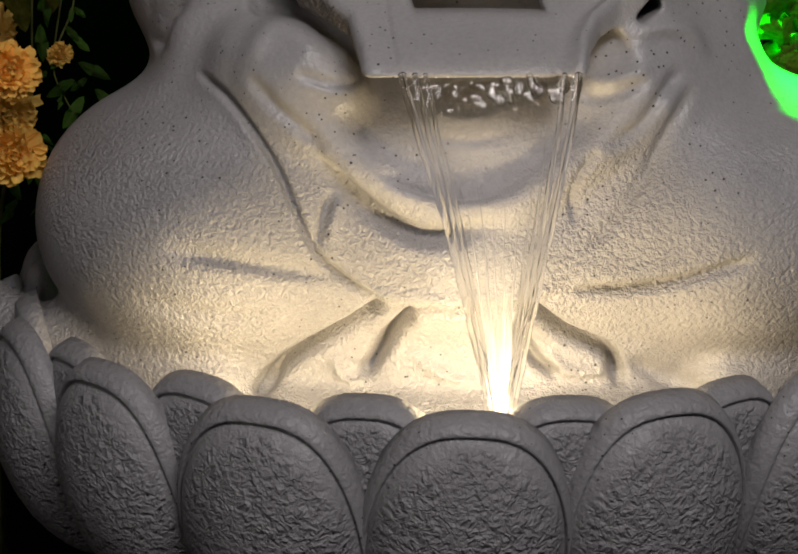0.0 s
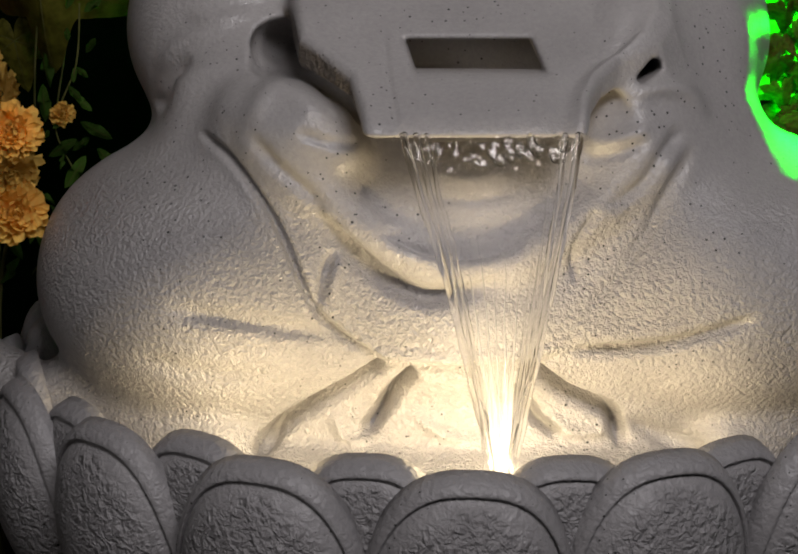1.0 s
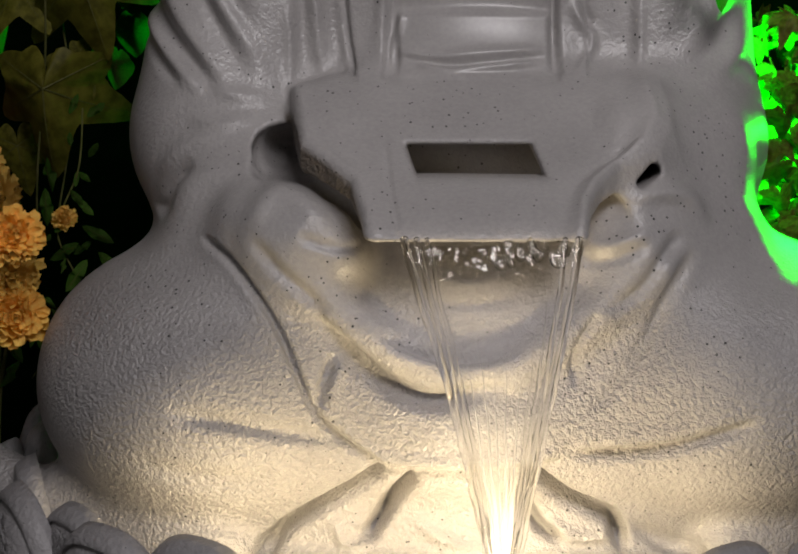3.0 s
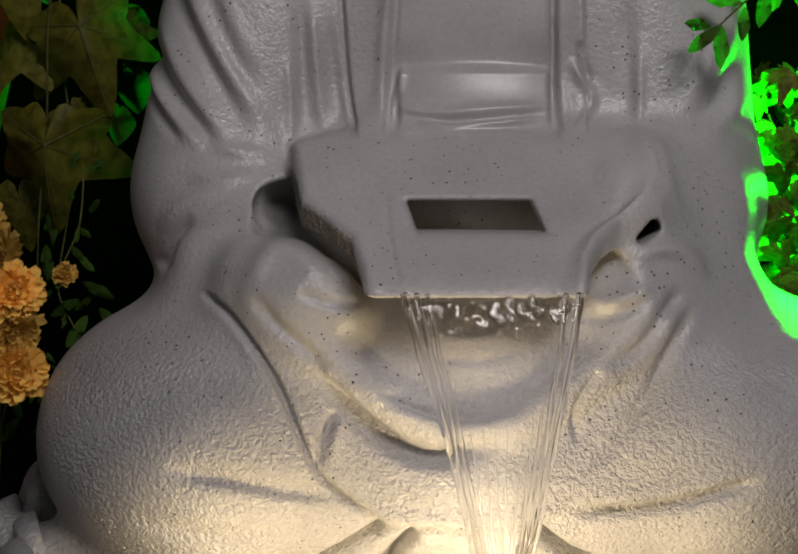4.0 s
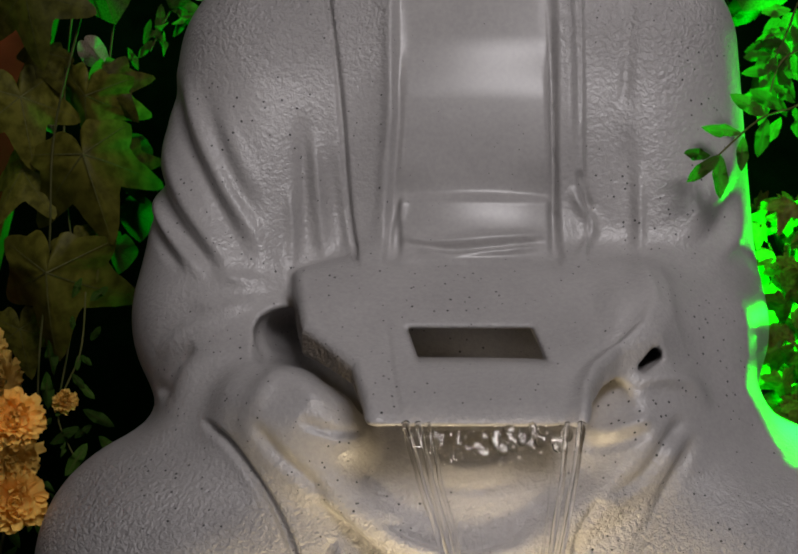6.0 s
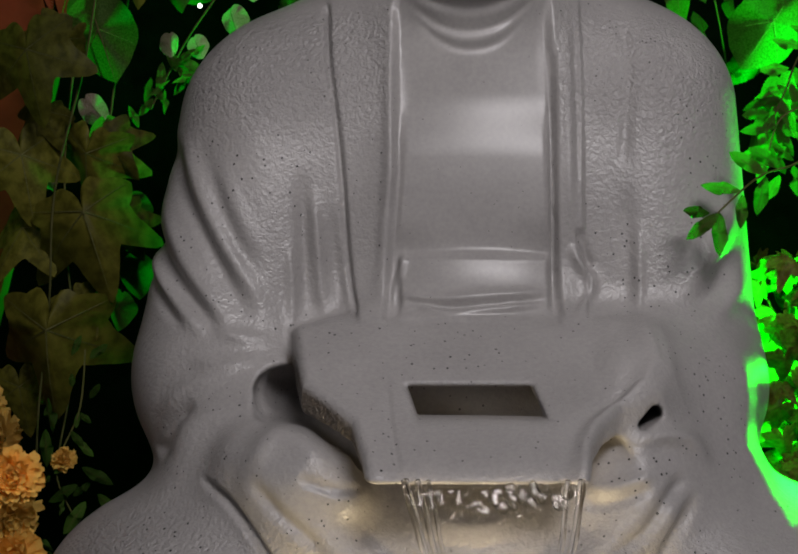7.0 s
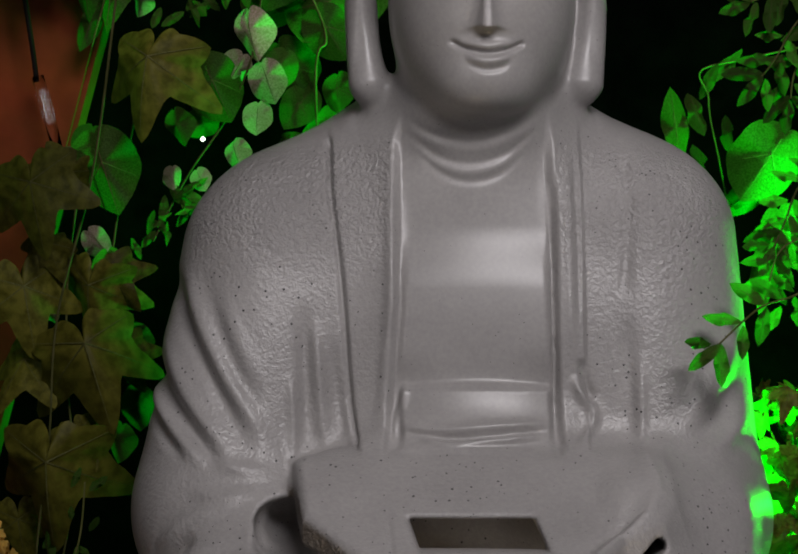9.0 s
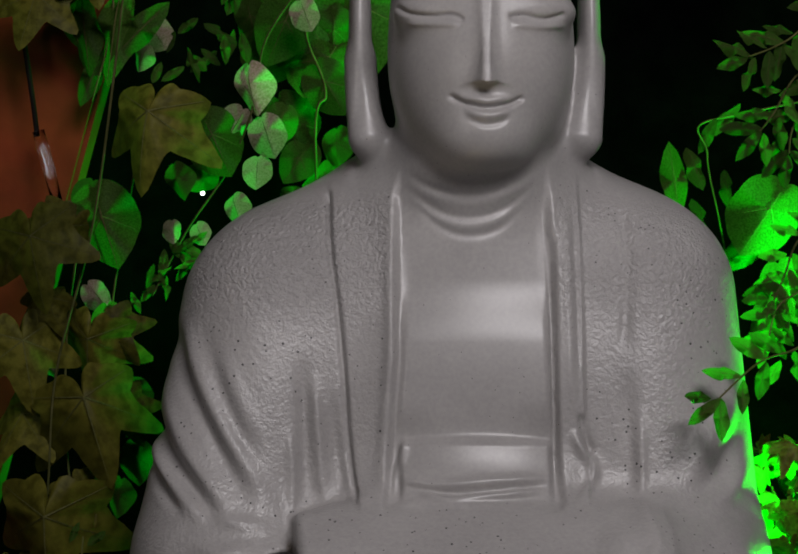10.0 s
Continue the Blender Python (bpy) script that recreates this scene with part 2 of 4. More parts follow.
def polygonise(field, xs, ys, zs, relief=None, rounds=1):
    """Surface of field = 0 on a grid, refined by halving its quads and moving the points onto the surface."""
    X, Y, Z = np.meshgrid(xs, ys, zs, indexing="ij")
    F = field((X, Y, Z))
    n = F.shape
    S = F < 0
    c = tuple(v - 1 for v in n)
    acc, count = np.zeros((*c, 3), np.float32), np.zeros(c, np.float32)
    grid = np.stack((X, Y, Z), -1).astype(np.float32)
    corner = [(i, j, k) for i in (0, 1) for j in (0, 1) for k in (0, 1)]
    box = lambda A, o: A[o[0]:o[0] + c[0], o[1]:o[1] + c[1], o[2]:o[2] + c[2]]
    for a in corner:
        for axis in range(3):
            if a[axis]:
                continue
            b = tuple(1 if i == axis else a[i] for i in range(3))
            fa, fb = box(F, a), box(F, b)
            hit = (fa < 0) != (fb < 0)
            t = (fa[hit] / (fa[hit] - fb[hit]))[:, None]
            acc[hit] += box(grid, a)[hit] * (1 - t) + box(grid, b)[hit] * t
            count[hit] += 1
    used = count > 0
    index = np.full(c, -1, np.int64)
    index[used] = np.arange(used.sum())
    V = (acc[used] / count[used][:, None]).astype(np.float64)
    quads = []
    for axis in range(3):
        u, v = [(1, 2), (2, 0), (0, 1)][axis]
        lo, hi = [slice(1, -1)] * 3, [slice(1, -1)] * 3
        lo[axis], hi[axis] = slice(0, -1), slice(1, None)
        A, B = S[tuple(lo)], S[tuple(hi)]
        for flip in (False, True):
            w = np.argwhere((A & ~B) if not flip else (~A & B))
            base = w.copy()
            base[:, u] += 1
            base[:, v] += 1
            q = []
            for du, dv in ((-1, -1), (0, -1), (0, 0), (-1, 0)):
                p = base.copy()
                p[:, u] += du
                p[:, v] += dv
                q.append(index[p[:, 0], p[:, 1], p[:, 2]])
            q = np.stack(q, 1)
            quads.append(q[:, ::-1] if flip else q)
    Q = np.concatenate(quads)

    def slope(P, d):
        e = 0.0012
        return np.stack([field([P[j] + (e if j == i else 0) for j in range(3)]) - d for i in range(3)], 1) / e

    def settle(V, times):
        for _ in range(times):
            P = [V[:, 0], V[:, 1], V[:, 2]]
            d = field(P)
            g = slope(P, d)
            step = np.clip(d / np.maximum((g ** 2).sum(1), 0.3), -0.006, 0.006)
            V = V - g * step[:, None]
        return V
    V = settle(V, 2)
    for r in range(rounds):
        E = np.sort(np.concatenate([Q[:, [i, (i + 1) % 4]] for i in range(4)]), 1)
        key, back = np.unique(E[:, 0] * len(V) + E[:, 1], return_inverse=True)
        mid = (V[key // len(V)] + V[key % len(V)]) / 2
        centre = V[Q].mean(1)
        m, k = len(Q), len(V)
        e = back.reshape(4, m).T + k
        f = np.arange(m) + k + len(mid)
        V = np.concatenate([V, mid, centre])
        Q = np.concatenate([np.stack([Q[:, i], e[:, i], f, e[:, i - 1]], 1) for i in range(4)])
        V = settle(V, 2)
    if relief is not None:
        P = [V[:, 0], V[:, 1], V[:, 2]]
        g = slope(P, field(P))
        g /= np.maximum(np.linalg.norm(g, axis=1), 0.2)[:, None]
        V = V - g * relief(P)[:, None]
    A = np.concatenate([Q[:, [i, (i + 1) % 4]] for i in range(4)])
    A = np.concatenate([A, A[:, ::-1]])
    near = np.bincount(A[:, 0], minlength=len(V))
    for _ in range(1):
        mean = np.stack([np.bincount(A[:, 0], V[A[:, 1], i], len(V)) for i in range(3)], 1) / near[:, None]
        V = V * 0.5 + mean * 0.5
    return V, Q


def mesh_quads(name, V, Q, mat):
    me = bpy.data.meshes.new(name)
    me.vertices.add(len(V))
    me.vertices.foreach_set("co", V.astype(np.float32).ravel())
    me.loops.add(Q.size)
    me.loops.foreach_set("vertex_index", Q.astype(np.int32).ravel())
    me.polygons.add(len(Q))
    me.polygons.foreach_set("loop_start", np.arange(0, Q.size, 4, dtype=np.int32))
    me.polygons.foreach_set("use_smooth", np.ones(len(Q), bool))
    me.materials.append(mat)
    me.update(calc_edges=True)
    me.validate()
    return me


def set_coarse(me, values):
    """How coarse the hammered finish is, point by point."""
    me.attributes.new("coarse", "FLOAT", "POINT").data.foreach_set("value", np.asarray(values, np.float32))


def spaced(lo, hi, stops, coarse, fine):
    """Grid lines from lo to hi, fine between the two stops."""
    out, v = [lo], lo
    while v < hi:
        v += fine if stops[0] <= v < stops[1] else coarse
        out.append(v)
    return np.array(out, np.float32)


# ---- ground and back wall ----
def slab(name, lo, hi, mat, label, category):
    bm = bmesh.new()
    bmesh.ops.create_cube(bm, size=1)
    for p in bm.verts:
        p.co = Vector([(lo[i] + hi[i]) / 2 + p.co[i] * (hi[i] - lo[i]) for i in range(3)])
    me = bpy.data.meshes.new(name)
    bm.to_mesh(me)
    bm.free()
    me.materials.append(mat)
    return tagged(new(name, me), label, category, kind="structure")


slab("ground", (-4, -4, -0.1), (4, 4, 0), SOIL, "dark bare soil in night shade", "ground")
slab("wall_back", (-4, 0.85, 0), (4, 0.95, 3), WALL, "back wall behind the plants, night darkness put into its black colour", "wall")


# ---- statue ----
def spout_field(P):
    x, y, z = P
    side = x - 0.058
    left = np.interp(y, (-0.274, -0.245, -0.204, -0.179, -0.160, -0.127, -0.05), (0.087, 0.090, 0.100, 0.122, 0.143, 0.149, 0.16))
    right = np.interp(y, (-0.266, -0.234, -0.209, -0.189, -0.169, -0.150, -0.05), (0.089, 0.094, 0.105, 0.122, 0.150, 0.160, 0.150))
    d = half(P, (0.06, -0.10, 0.702), (0, -0.53, 0.848)) + 0.005 * np.exp(-((z - 0.655) / 0.025) ** 2)
    # rolled rim along both flanks
    d = d - 0.005 * np.exp(-((side - right + 0.004) / 0.007) ** 2) + 0.003 * np.exp(-((side - right + 0.022) / 0.008) ** 2)
    d = d - 0.002 * np.exp(-((side + left - 0.006) / 0.007) ** 2)
    d = -join(-d, -half(P, (0.06, -0.27, 0.60), (0, -0.985, 0.17)), 0.02)
    d = -join(-d, -(half(P, (0.06, -0.10, 0.703), (0, 0.10, 0.995)) - 0.035 * (1 - smooth_step(np.abs(side), 0.05, 0.165))), 0.012)
    d = -join(-d, -np.maximum(side - right, -side - left) * 0.75, 0.008)
    d = -join(-d, -half(P, (0.06, -0.27, 0.588), (0, -0.05, -1)), 0.006)
    d = -join(-d, -half(P, (0.06, -0.262, 0.588), (0, 0.40, -0.92)), 0.006)
    lean = 0.010 * (z - 0.645) / 0.024
    across = np.abs(x - 0.0605 + lean) - 0.0525
    recess = np.maximum(across, np.maximum(np.abs(z - 0.6450) - 0.0110, y + 0.110))
    gap = np.maximum(np.abs(x - 0.0605 + lean) - 0.050, np.maximum(np.abs(z - 0.6395 + 0.03 * (x - 0.06)) - 0.0042, y + 0.01))
    return cut(cut(d, recess, 0.008), gap, 0.003)


def chain(P, points, radius):
    return functools.reduce(np.minimum, [cap(P, p, q, radius, radius) for p, q in zip(points, points[1:])])


def statue_field(P):
    x, y, z = P
    d = ell(P, (0.065, 0.082, 0.765), (0.205, 0.148, 0.315))
    d = join(d, ell(P, (0.053, 0.085, 0.940), (0.20, 0.085, 0.084)), 0.06)
    # sleeves
    d = join(d, cap(P, (-0.115, 0.06, 0.885), (-0.150, 0.03, 0.66), 0.098, 0.100), 0.05)
    d = join(d, cap(P, (0.222, 0.06, 0.90), (0.235, 0.03, 0.65), 0.095, 0.100), 0.05)
    d = join(d, cap(P, (-0.155, 0.00, 0.635), (-0.075, -0.10, 0.585), 0.085, 0.055), 0.04)
    d = join(d, cap(P, (0.245, 0.00, 0.635), (0.19, -0.11, 0.585), 0.085, 0.055), 0.04)
    d = join(d, ell(P, (0.060, -0.07, 0.525), (0.150, 0.136, 0.095)), 0.05)
    d = join(d, ell(P, (0.062, 0.02, 0.678), (0.150, 0.124, 0.080)), 0.04)
    # cuffs beside the spout
    d = join(d, cap(P, (-0.150, -0.09, 0.570), (-0.085, -0.165, 0.560), 0.050, 0.040), 0.06)
    d = join(d, cap(P, (0.260, -0.09, 0.575), (0.195, -0.165, 0.560), 0.050, 0.038), 0.06)
    d = cut(d, ell(P, (-0.096, -0.13, 0.644), (0.032, 0.11, 0.027)), 0.008)
    # gap between cuff and spout
    for deep in (0.0, 0.035):
        slit = [(-0.107, -0.13 + deep, 0.642), (-0.078, -0.160 + deep, 0.632), (-0.057, -0.182 + deep, 0.608), (-0.038, -0.200 + deep, 0.590)]
        for p, q, ra, rb in zip(slit, slit[1:], (0.024, 0.019, 0.015), (0.019, 0.015, 0.008)):
            d = cut(d, cap(P, p, q, ra, rb), 0.006)
    crest = [(-0.128, -0.148, 0.588), (-0.104, -0.164, 0.586), (-0.076, -0.180, 0.578), (-0.050, -0.193, 0.566)]
    for p, q, ra, rb in zip(crest, crest[1:], (0.027, 0.026, 0.024), (0.026, 0.024, 0.016)):
        d = join(d, cap(P, p, q, ra, rb), 0.022)
    # lap, leaning back
    lap = ell(P, (-0.145, -0.055, 0.425), (0.185, 0.182, 0.125))
    lap = join(lap, ell(P, (0.275, -0.055, 0.425), (0.20, 0.182, 0.125)), 0.08)
    lap = join(lap, ell(P, (0.06, -0.082, 0.42), (0.17, 0.155, 0.10)), 0.06)
    lap = join(lap, ell(P, (-0.135, -0.040, 0.468), (0.172, 0.170, 0.096)), 0.05)
    lap = join(lap, ell(P, (0.265, -0.040, 0.468), (0.18, 0.170, 0.096)), 0.05)
    d = join(d, lap, 0.05)
    # cloth slung between the cuffs
    sling = [(-0.110, -0.178, 0.570), (-0.075, -0.196, 0.540), (-0.038, -0.206, 0.510), (0.0, -0.212, 0.488), (0.045, -0.216, 0.476), (0.09, -0.216, 0.478), (0.128, -0.210, 0.496), (0.166, -0.204, 0.522), (0.205, -0.186, 0.556)]
    d = join(d, chain(P, sling, 0.013), 0.022)
    d = join(d, ell(P, (0.06, 0.0, 0.33), (0.36, 0.20, 0.06)), 0.03)
    d = join(d, ell(P, (0.05, 0.0, 0.272), (0.38, 0.315, 0.052)), 0.025)
    # ledge of the seat
    d = join(d, cap(P, (-0.43, 0.00, 0.345), (-0.305, -0.10, 0.318), 0.030, 0.028), 0.03)
    d = join(d, cap(P, (-0.44, 0.0, 0.300), (-0.33, -0.08, 0.285), 0.055, 0.040), 0.02)
    d = join(d, cap(P, (-0.305, -0.10, 0.325), (-0.16, -0.185, 0.312), 0.028, 0.020), 0.03)
    d = join(d, cap(P, (0.43, -0.10, 0.328), (0.28, -0.185, 0.312), 0.028, 0.020), 0.03)
    # forearm under the sleeve, flush with the spout
    d = join(d, cap(P, (0.185, -0.122, 0.646), (0.262, -0.062, 0.648), 0.036, 0.045), 0.035)
    # spout, growing out of one sleeve
    d = join(d, spout_field(P), 0.006 + 0.036 * smooth_step(x, 0.150, 0.205))
    d = cut(d, np.maximum(cap((x, 0 * y, z), (0.200, 0, 0.6265), (0.210, 0, 0.6355), 0.0055, 0.0065), y + 0.06), 0.003)
    # neck and head
    head = ell(P, (0.072, 0.012, 1.165), (0.085, 0.106, 0.120))
    head = join(head, ell(P, (0.071, -0.020, 1.085), (0.077, 0.083, 0.086)), 0.05)
    head = join(head, ell(P, (0.072, -0.070, 1.031), (0.034, 0.028, 0.023)), 0.035)
    # straight nose with flat flanks
    ridge = np.interp(z, (1.074, 1.160), (-0.121, -0.099))
    foot = np.interp(z, (1.074, 1.100, 1.160), (0.0215, 0.0150, 0.0085))
    nose = (np.sqrt((x - 0.072) ** 2 + 0.003 ** 2) - 0.0045 - (foot - 0.0045) * (y - ridge) / 0.026) * 0.72
    nose = np.maximum(np.maximum(nose, ridge - y), np.maximum((1.0755 + 0.25 * np.abs(x - 0.072) - z) * 0.95, np.maximum(z - 1.20, y + 0.05)))
    head = join(head, nose, 0.007)
    for s in (-1, 1):
        head = join(head, ell(P, (0.073 + s * 0.045, -0.062, 1.150), (0.036, 0.026, 0.018)), 0.02)
        ear = ell(P, (0.067 + s * 0.109, 0.030, 1.15), (0.011, 0.03, 0.080))
        ear = join(ear, cap(P, (0.067 + s * 0.108, 0.024, 1.12), (0.067 + s * 0.102, 0.012, 1.046), 0.011, 0.017), 0.02)
        d = join(d, ear, 0.026)
    neck = cap(P, (0.066, 0.092, 0.840), (0.069, 0.001, 1.045), 0.112, 0.067)
    d = join(d, neck, 0.04)
    return join(d, head, 0.010)


def statue_relief(P):
    x, y, z = P
    out = np.zeros(x.shape)
    front = y < 0.1
    # lapels and the sunken chest between them
    left, right = np.interp(z, (0.70, 0.84, 0.99, 1.03), (-0.019, -0.009, -0.011, 0.0)), np.interp(z, (0.70, 0.84, 0.99, 1.03), (0.140, 0.138, 0.135, 0.13))
    high = smooth_step(z, 0.66, 0.70) * (1 - smooth_step(z, 0.97, 1.02)) * front
    out += 0.009 * smooth_step(x, left - 0.001, left + 0.004) * (1 - smooth_step(x, right - 0.004, right + 0.001)) * high
    chest = smooth_step(x, left - 0.001, left + 0.012) * (1 - smooth_step(x, right - 0.012, right + 0.001)) * (1 - smooth_step(z, 0.945, 1.01)) * front
    out += 0.0068 * chest * smooth_step(z, 0.852, 0.912)
    out -= 0.006 * chest * ((x - 0.063) / 0.07) ** 2 * smooth_step(z, 0.76, 0.80)
    seam = np.interp(z, (0.703, 0.762, 0.843, 0.907, 0.986), (-0.040, -0.050, -0.056, -0.064, -0.069))
    out += 0.004 * (1 - smooth_step(x, seam - 0.004, seam)) * smooth_step(x, seam - 0.09, seam - 0.02) * high
    seam_r = np.interp(z, (0.70, 0.84, 0.99), (0.162, 0.160, 0.160))
    out += 0.004 * smooth_step(x, seam_r, seam_r + 0.004) * (1 - smooth_step(x, seam_r + 0.02, seam_r + 0.07)) * high
    # sash
    sash = smooth_step(x, -0.008, 0.000) * (1 - smooth_step(x, 0.128, 0.136)) * smooth_step(z, 0.700, 0.735) * (1 - smooth_step(z, 0.760, 0.772 - 0.005 * ((x - 0.066) / 0.066) ** 2)) * front
    out -= 0.007 * sash
    G = lambda pts, depth, width, soft=0.2, over=1.0: stroke(P, out, pts, depth, width, soft, over)
    G([(-0.072, 1.000), (-0.068, 0.948), (-0.060, 0.882), (-0.055, 0.831), (-0.051, 0.776), (-0.046, 0.731), (-0.038, 0.700)], 0.0085, 0.0024, 0.05)
    G([(0.136, 0.960), (0.136, 0.900), (0.136, 0.845), (0.137, 0.777), (0.138, 0.740), (0.141, 0.705)], 0.0060, 0.0022, 0.10)
    G([(0.155, 0.985), (0.157, 0.900), (0.157, 0.820)], 0.0025, 0.003, 0.3)
    G([(-0.013, 0.975), (-0.012, 0.90), (-0.012, 0.84), (-0.017, 0.77), (-0.021, 0.710)], -0.0030, 0.006, 0.3)
    G([(0.147, 0.985), (0.148, 0.90), (0.149, 0.84), (0.150, 0.78)], -0.002, 0.005, 0.3)
    # sash wrinkles
    G([(-0.006, 0.732), (0.026, 0.727), (0.071, 0.730), (0.135, 0.733)], -0.0035, 0.0035)
    G([(0.000, 0.727), (0.040, 0.722), (0.090, 0.724), (0.130, 0.728)], 0.0030, 0.0030)
    G([(0.010, 0.722), (0.040, 0.716), (0.071, 0.719), (0.130, 0.724)], -0.0045, 0.0035)
    G([(-0.012, 0.712), (0.026, 0.711), (0.075, 0.709), (0.135, 0.707)], -0.0045, 0.0040)
    G([(0.002, 0.770), (-0.004, 0.750), (-0.010, 0.735), (-0.012, 0.712)], -0.0035, 0.004, 0.3)
    G([(0.158, 0.790), (0.163, 0.765), (0.170, 0.754)], 0.0055, 0.0035)
    G([(0.150, 0.775), (0.158, 0.757), (0.169, 0.742), (0.163, 0.722), (0.150, 0.708)], -0.0050, 0.0045)
    # sleeve folds
    G([(-0.219, 0.880), (-0.213, 0.856), (-0.202, 0.823), (-0.180, 0.781), (-0.155, 0.740), (-0.129, 0.700)], 0.0073, 0.0085, 0.3)
    G([(-0.203, 0.880), (-0.195, 0.851), (-0.181, 0.813), (-0.160, 0.772), (-0.134, 0.731), (-0.120, 0.698)], -0.0053, 0.0095, 0.3)
    G([(-0.185, 0.870), (-0.168, 0.815), (-0.146, 0.770), (-0.122, 0.728)], 0.0040, 0.0085, 0.4)
    G([(-0.165, 0.850), (-0.150, 0.805), (-0.130, 0.760)], -0.0026, 0.009, 0.4)
    G([(-0.226, 0.830), (-0.215, 0.795), (-0.196, 0.757), (-0.168, 0.718), (-0.145, 0.692)], -0.0053, 0.0085, 0.35)
    G([(-0.236, 0.795), (-0.230, 0.775), (-0.215, 0.753), (-0.187, 0.722), (-0.158, 0.691)], 0.0079, 0.0070, 0.25)
    G([(-0.238, 0.770), (-0.222, 0.742), (-0.195, 0.712), (-0.172, 0.690)], -0.0046, 0.0070, 0.35)
    G([(-0.241, 0.752), (-0.221, 0.724), (-0.196, 0.698)], 0.0046, 0.0055, 0.35)
    G([(-0.102, 0.780), (-0.099, 0.731), (-0.098, 0.690)], -0.0040, 0.0050, 0.35)
    G([(-0.082, 0.830), (-0.076, 0.758), (-0.070, 0.699)], -0.0046, 0.0055, 0.35)
    G([(-0.092, 0.845), (-0.088, 0.776), (-0.086, 0.699)], 0.0046, 0.0070, 0.4)
    G([(-0.066, 0.810), (-0.060, 0.749), (-0.054, 0.699)], 0.0040, 0.0065, 0.4)
    G([(0.211, 0.800), (0.211, 0.758), (0.211, 0.731), (0.207, 0.700)], -0.0040, 0.0050, 0.35)
    G([(0.200, 0.831), (0.201, 0.766), (0.199, 0.696)], 0.0026, 0.008, 0.4)
    G([(0.305, 0.822), (0.285, 0.775), (0.247, 0.724)], -0.0053, 0.012, 0.4)
    G([(0.310, 0.784), (0.290, 0.747), (0.256, 0.710)], 0.0046, 0.010, 0.4)
    G([(0.315, 0.750), (0.292, 0.720), (0.250, 0.700)], -0.0046, 0.010, 0.4)
    G([(0.200, 0.983), (0.204, 0.926), (0.198, 0.841)], 0.003, 0.006)
    G([(-0.173, 0.701), (-0.148, 0.692), (-0.114, 0.690)], -0.004, 0.006, 0.5)
    G([(-0.190, 0.672), (-0.160, 0.668), (-0.125, 0.672)], -0.0033, 0.006, 0.4)
    G([(-0.222, 0.585), (-0.212, 0.596), (-0.202, 0.618), (-0.180, 0.638)], 0.0066, 0.0060, 0.25)
    G([(-0.220, 0.618), (-0.188, 0.648), (-0.140, 0.664)], -0.0040, 0.0080, 0.4)
    G([(-0.205, 0.590), (-0.176, 0.622), (-0.136, 0.634)], -0.0033, 0.0080, 0.4)
    out *= smooth_step(z, 0.700, 0.722) * smooth_step(x, -0.10, -0.09) * (1 - smooth_step(x, 0.215, 0.225)) + (1 - smooth_step(x, -0.10, -0.09)) + smooth_step(x, 0.215, 0.225)
    # lap
    G([(-0.172, 0.578), (-0.146, 0.563), (-0.122, 0.537), (-0.103, 0.511), (-0.088, 0.482), (-0.073, 0.447), (-0.059, 0.428), (-0.038, 0.410), (-0.015, 0.399)], 0.0095, 0.0030, 0.08)
    G([(-0.152, 0.566), (-0.128, 0.539), (-0.110, 0.511), (-0.096, 0.482)], -0.0015, 0.006, 0.3)
    G([(-0.055, 0.490), (-0.064, 0.466), (-0.068, 0.441)], 0.007, 0.0045, 0.3)
    G([(-0.047, 0.488), (-0.054, 0.466), (-0.059, 0.445)], -0.003, 0.005, 0.4)
    G([(0.247, 0.574), (0.219, 0.531), (0.203, 0.502), (0.177, 0.465), (0.148, 0.432)], 0.006, 0.0055)
    G([(0.162, 0.525), (0.150, 0.505), (0.143, 0.482), (0.145, 0.458)], 0.006, 0.0035, 0.25)
    G([(-0.078, 0.528), (-0.054, 0.501), (-0.029, 0.477), (-0.008, 0.463), (0.017, 0.454), (0.046, 0.456), (0.092, 0.468)], 0.015, 0.0070, 0.22, 0.8)
    G([(-0.022, 0.510), (0.005, 0.497), (0.034, 0.489), (0.067, 0.489), (0.109, 0.498)], 0.010, 0.0050, 0.3, 1.2)
    G([(0.000, 0.541), (0.030, 0.531), (0.070, 0.530), (0.115, 0.541)], 0.002, 0.0045, 0.3)
    G([(0.020, 0.552), (0.055, 0.545), (0.100, 0.552)], -0.002, 0.0050, 0.3)
    G([(0.135, 0.403), (0.184, 0.405), (0.224, 0.413), (0.256, 0.423), (0.295, 0.437)], 0.012, 0.0045, 0.2, 1.2)
    G([(0.140, 0.418), (0.190, 0.420), (0.240, 0.430)], -0.004, 0.008, 0.4)
    G([(-0.200, 0.443), (-0.140, 0.434), (-0.095, 0.424), (-0.041, 0.414)], 0.008, 0.0050, 0.3, 2.2)
    G([(-0.230, 0.400), (-0.160, 0.385), (-0.100, 0.385)], 0.005, 0.010, 0.4)
    G([(-0.014, 0.393), (-0.041, 0.371), (-0.077, 0.347), (-0.100, 0.330), (-0.126, 0.305)], 0.026, 0.0058, 0.15, 0.9)
    G([(0.012, 0.388), (-0.007, 0.361), (-0.020, 0.341), (-0.033, 0.322)], 0.026, 0.0058, 0.2, 0.9)
    G([(0.097, 0.376), (0.108, 0.351), (0.120, 0.335), (0.137, 0.323)], 0.021, 0.0048, 0.2, 0.9)
    G([(0.107, 0.394), (0.136, 0.365), (0.163, 0.351), (0.181, 0.339), (0.191, 0.311)], 0.026, 0.0055, 0.15, 0.9)
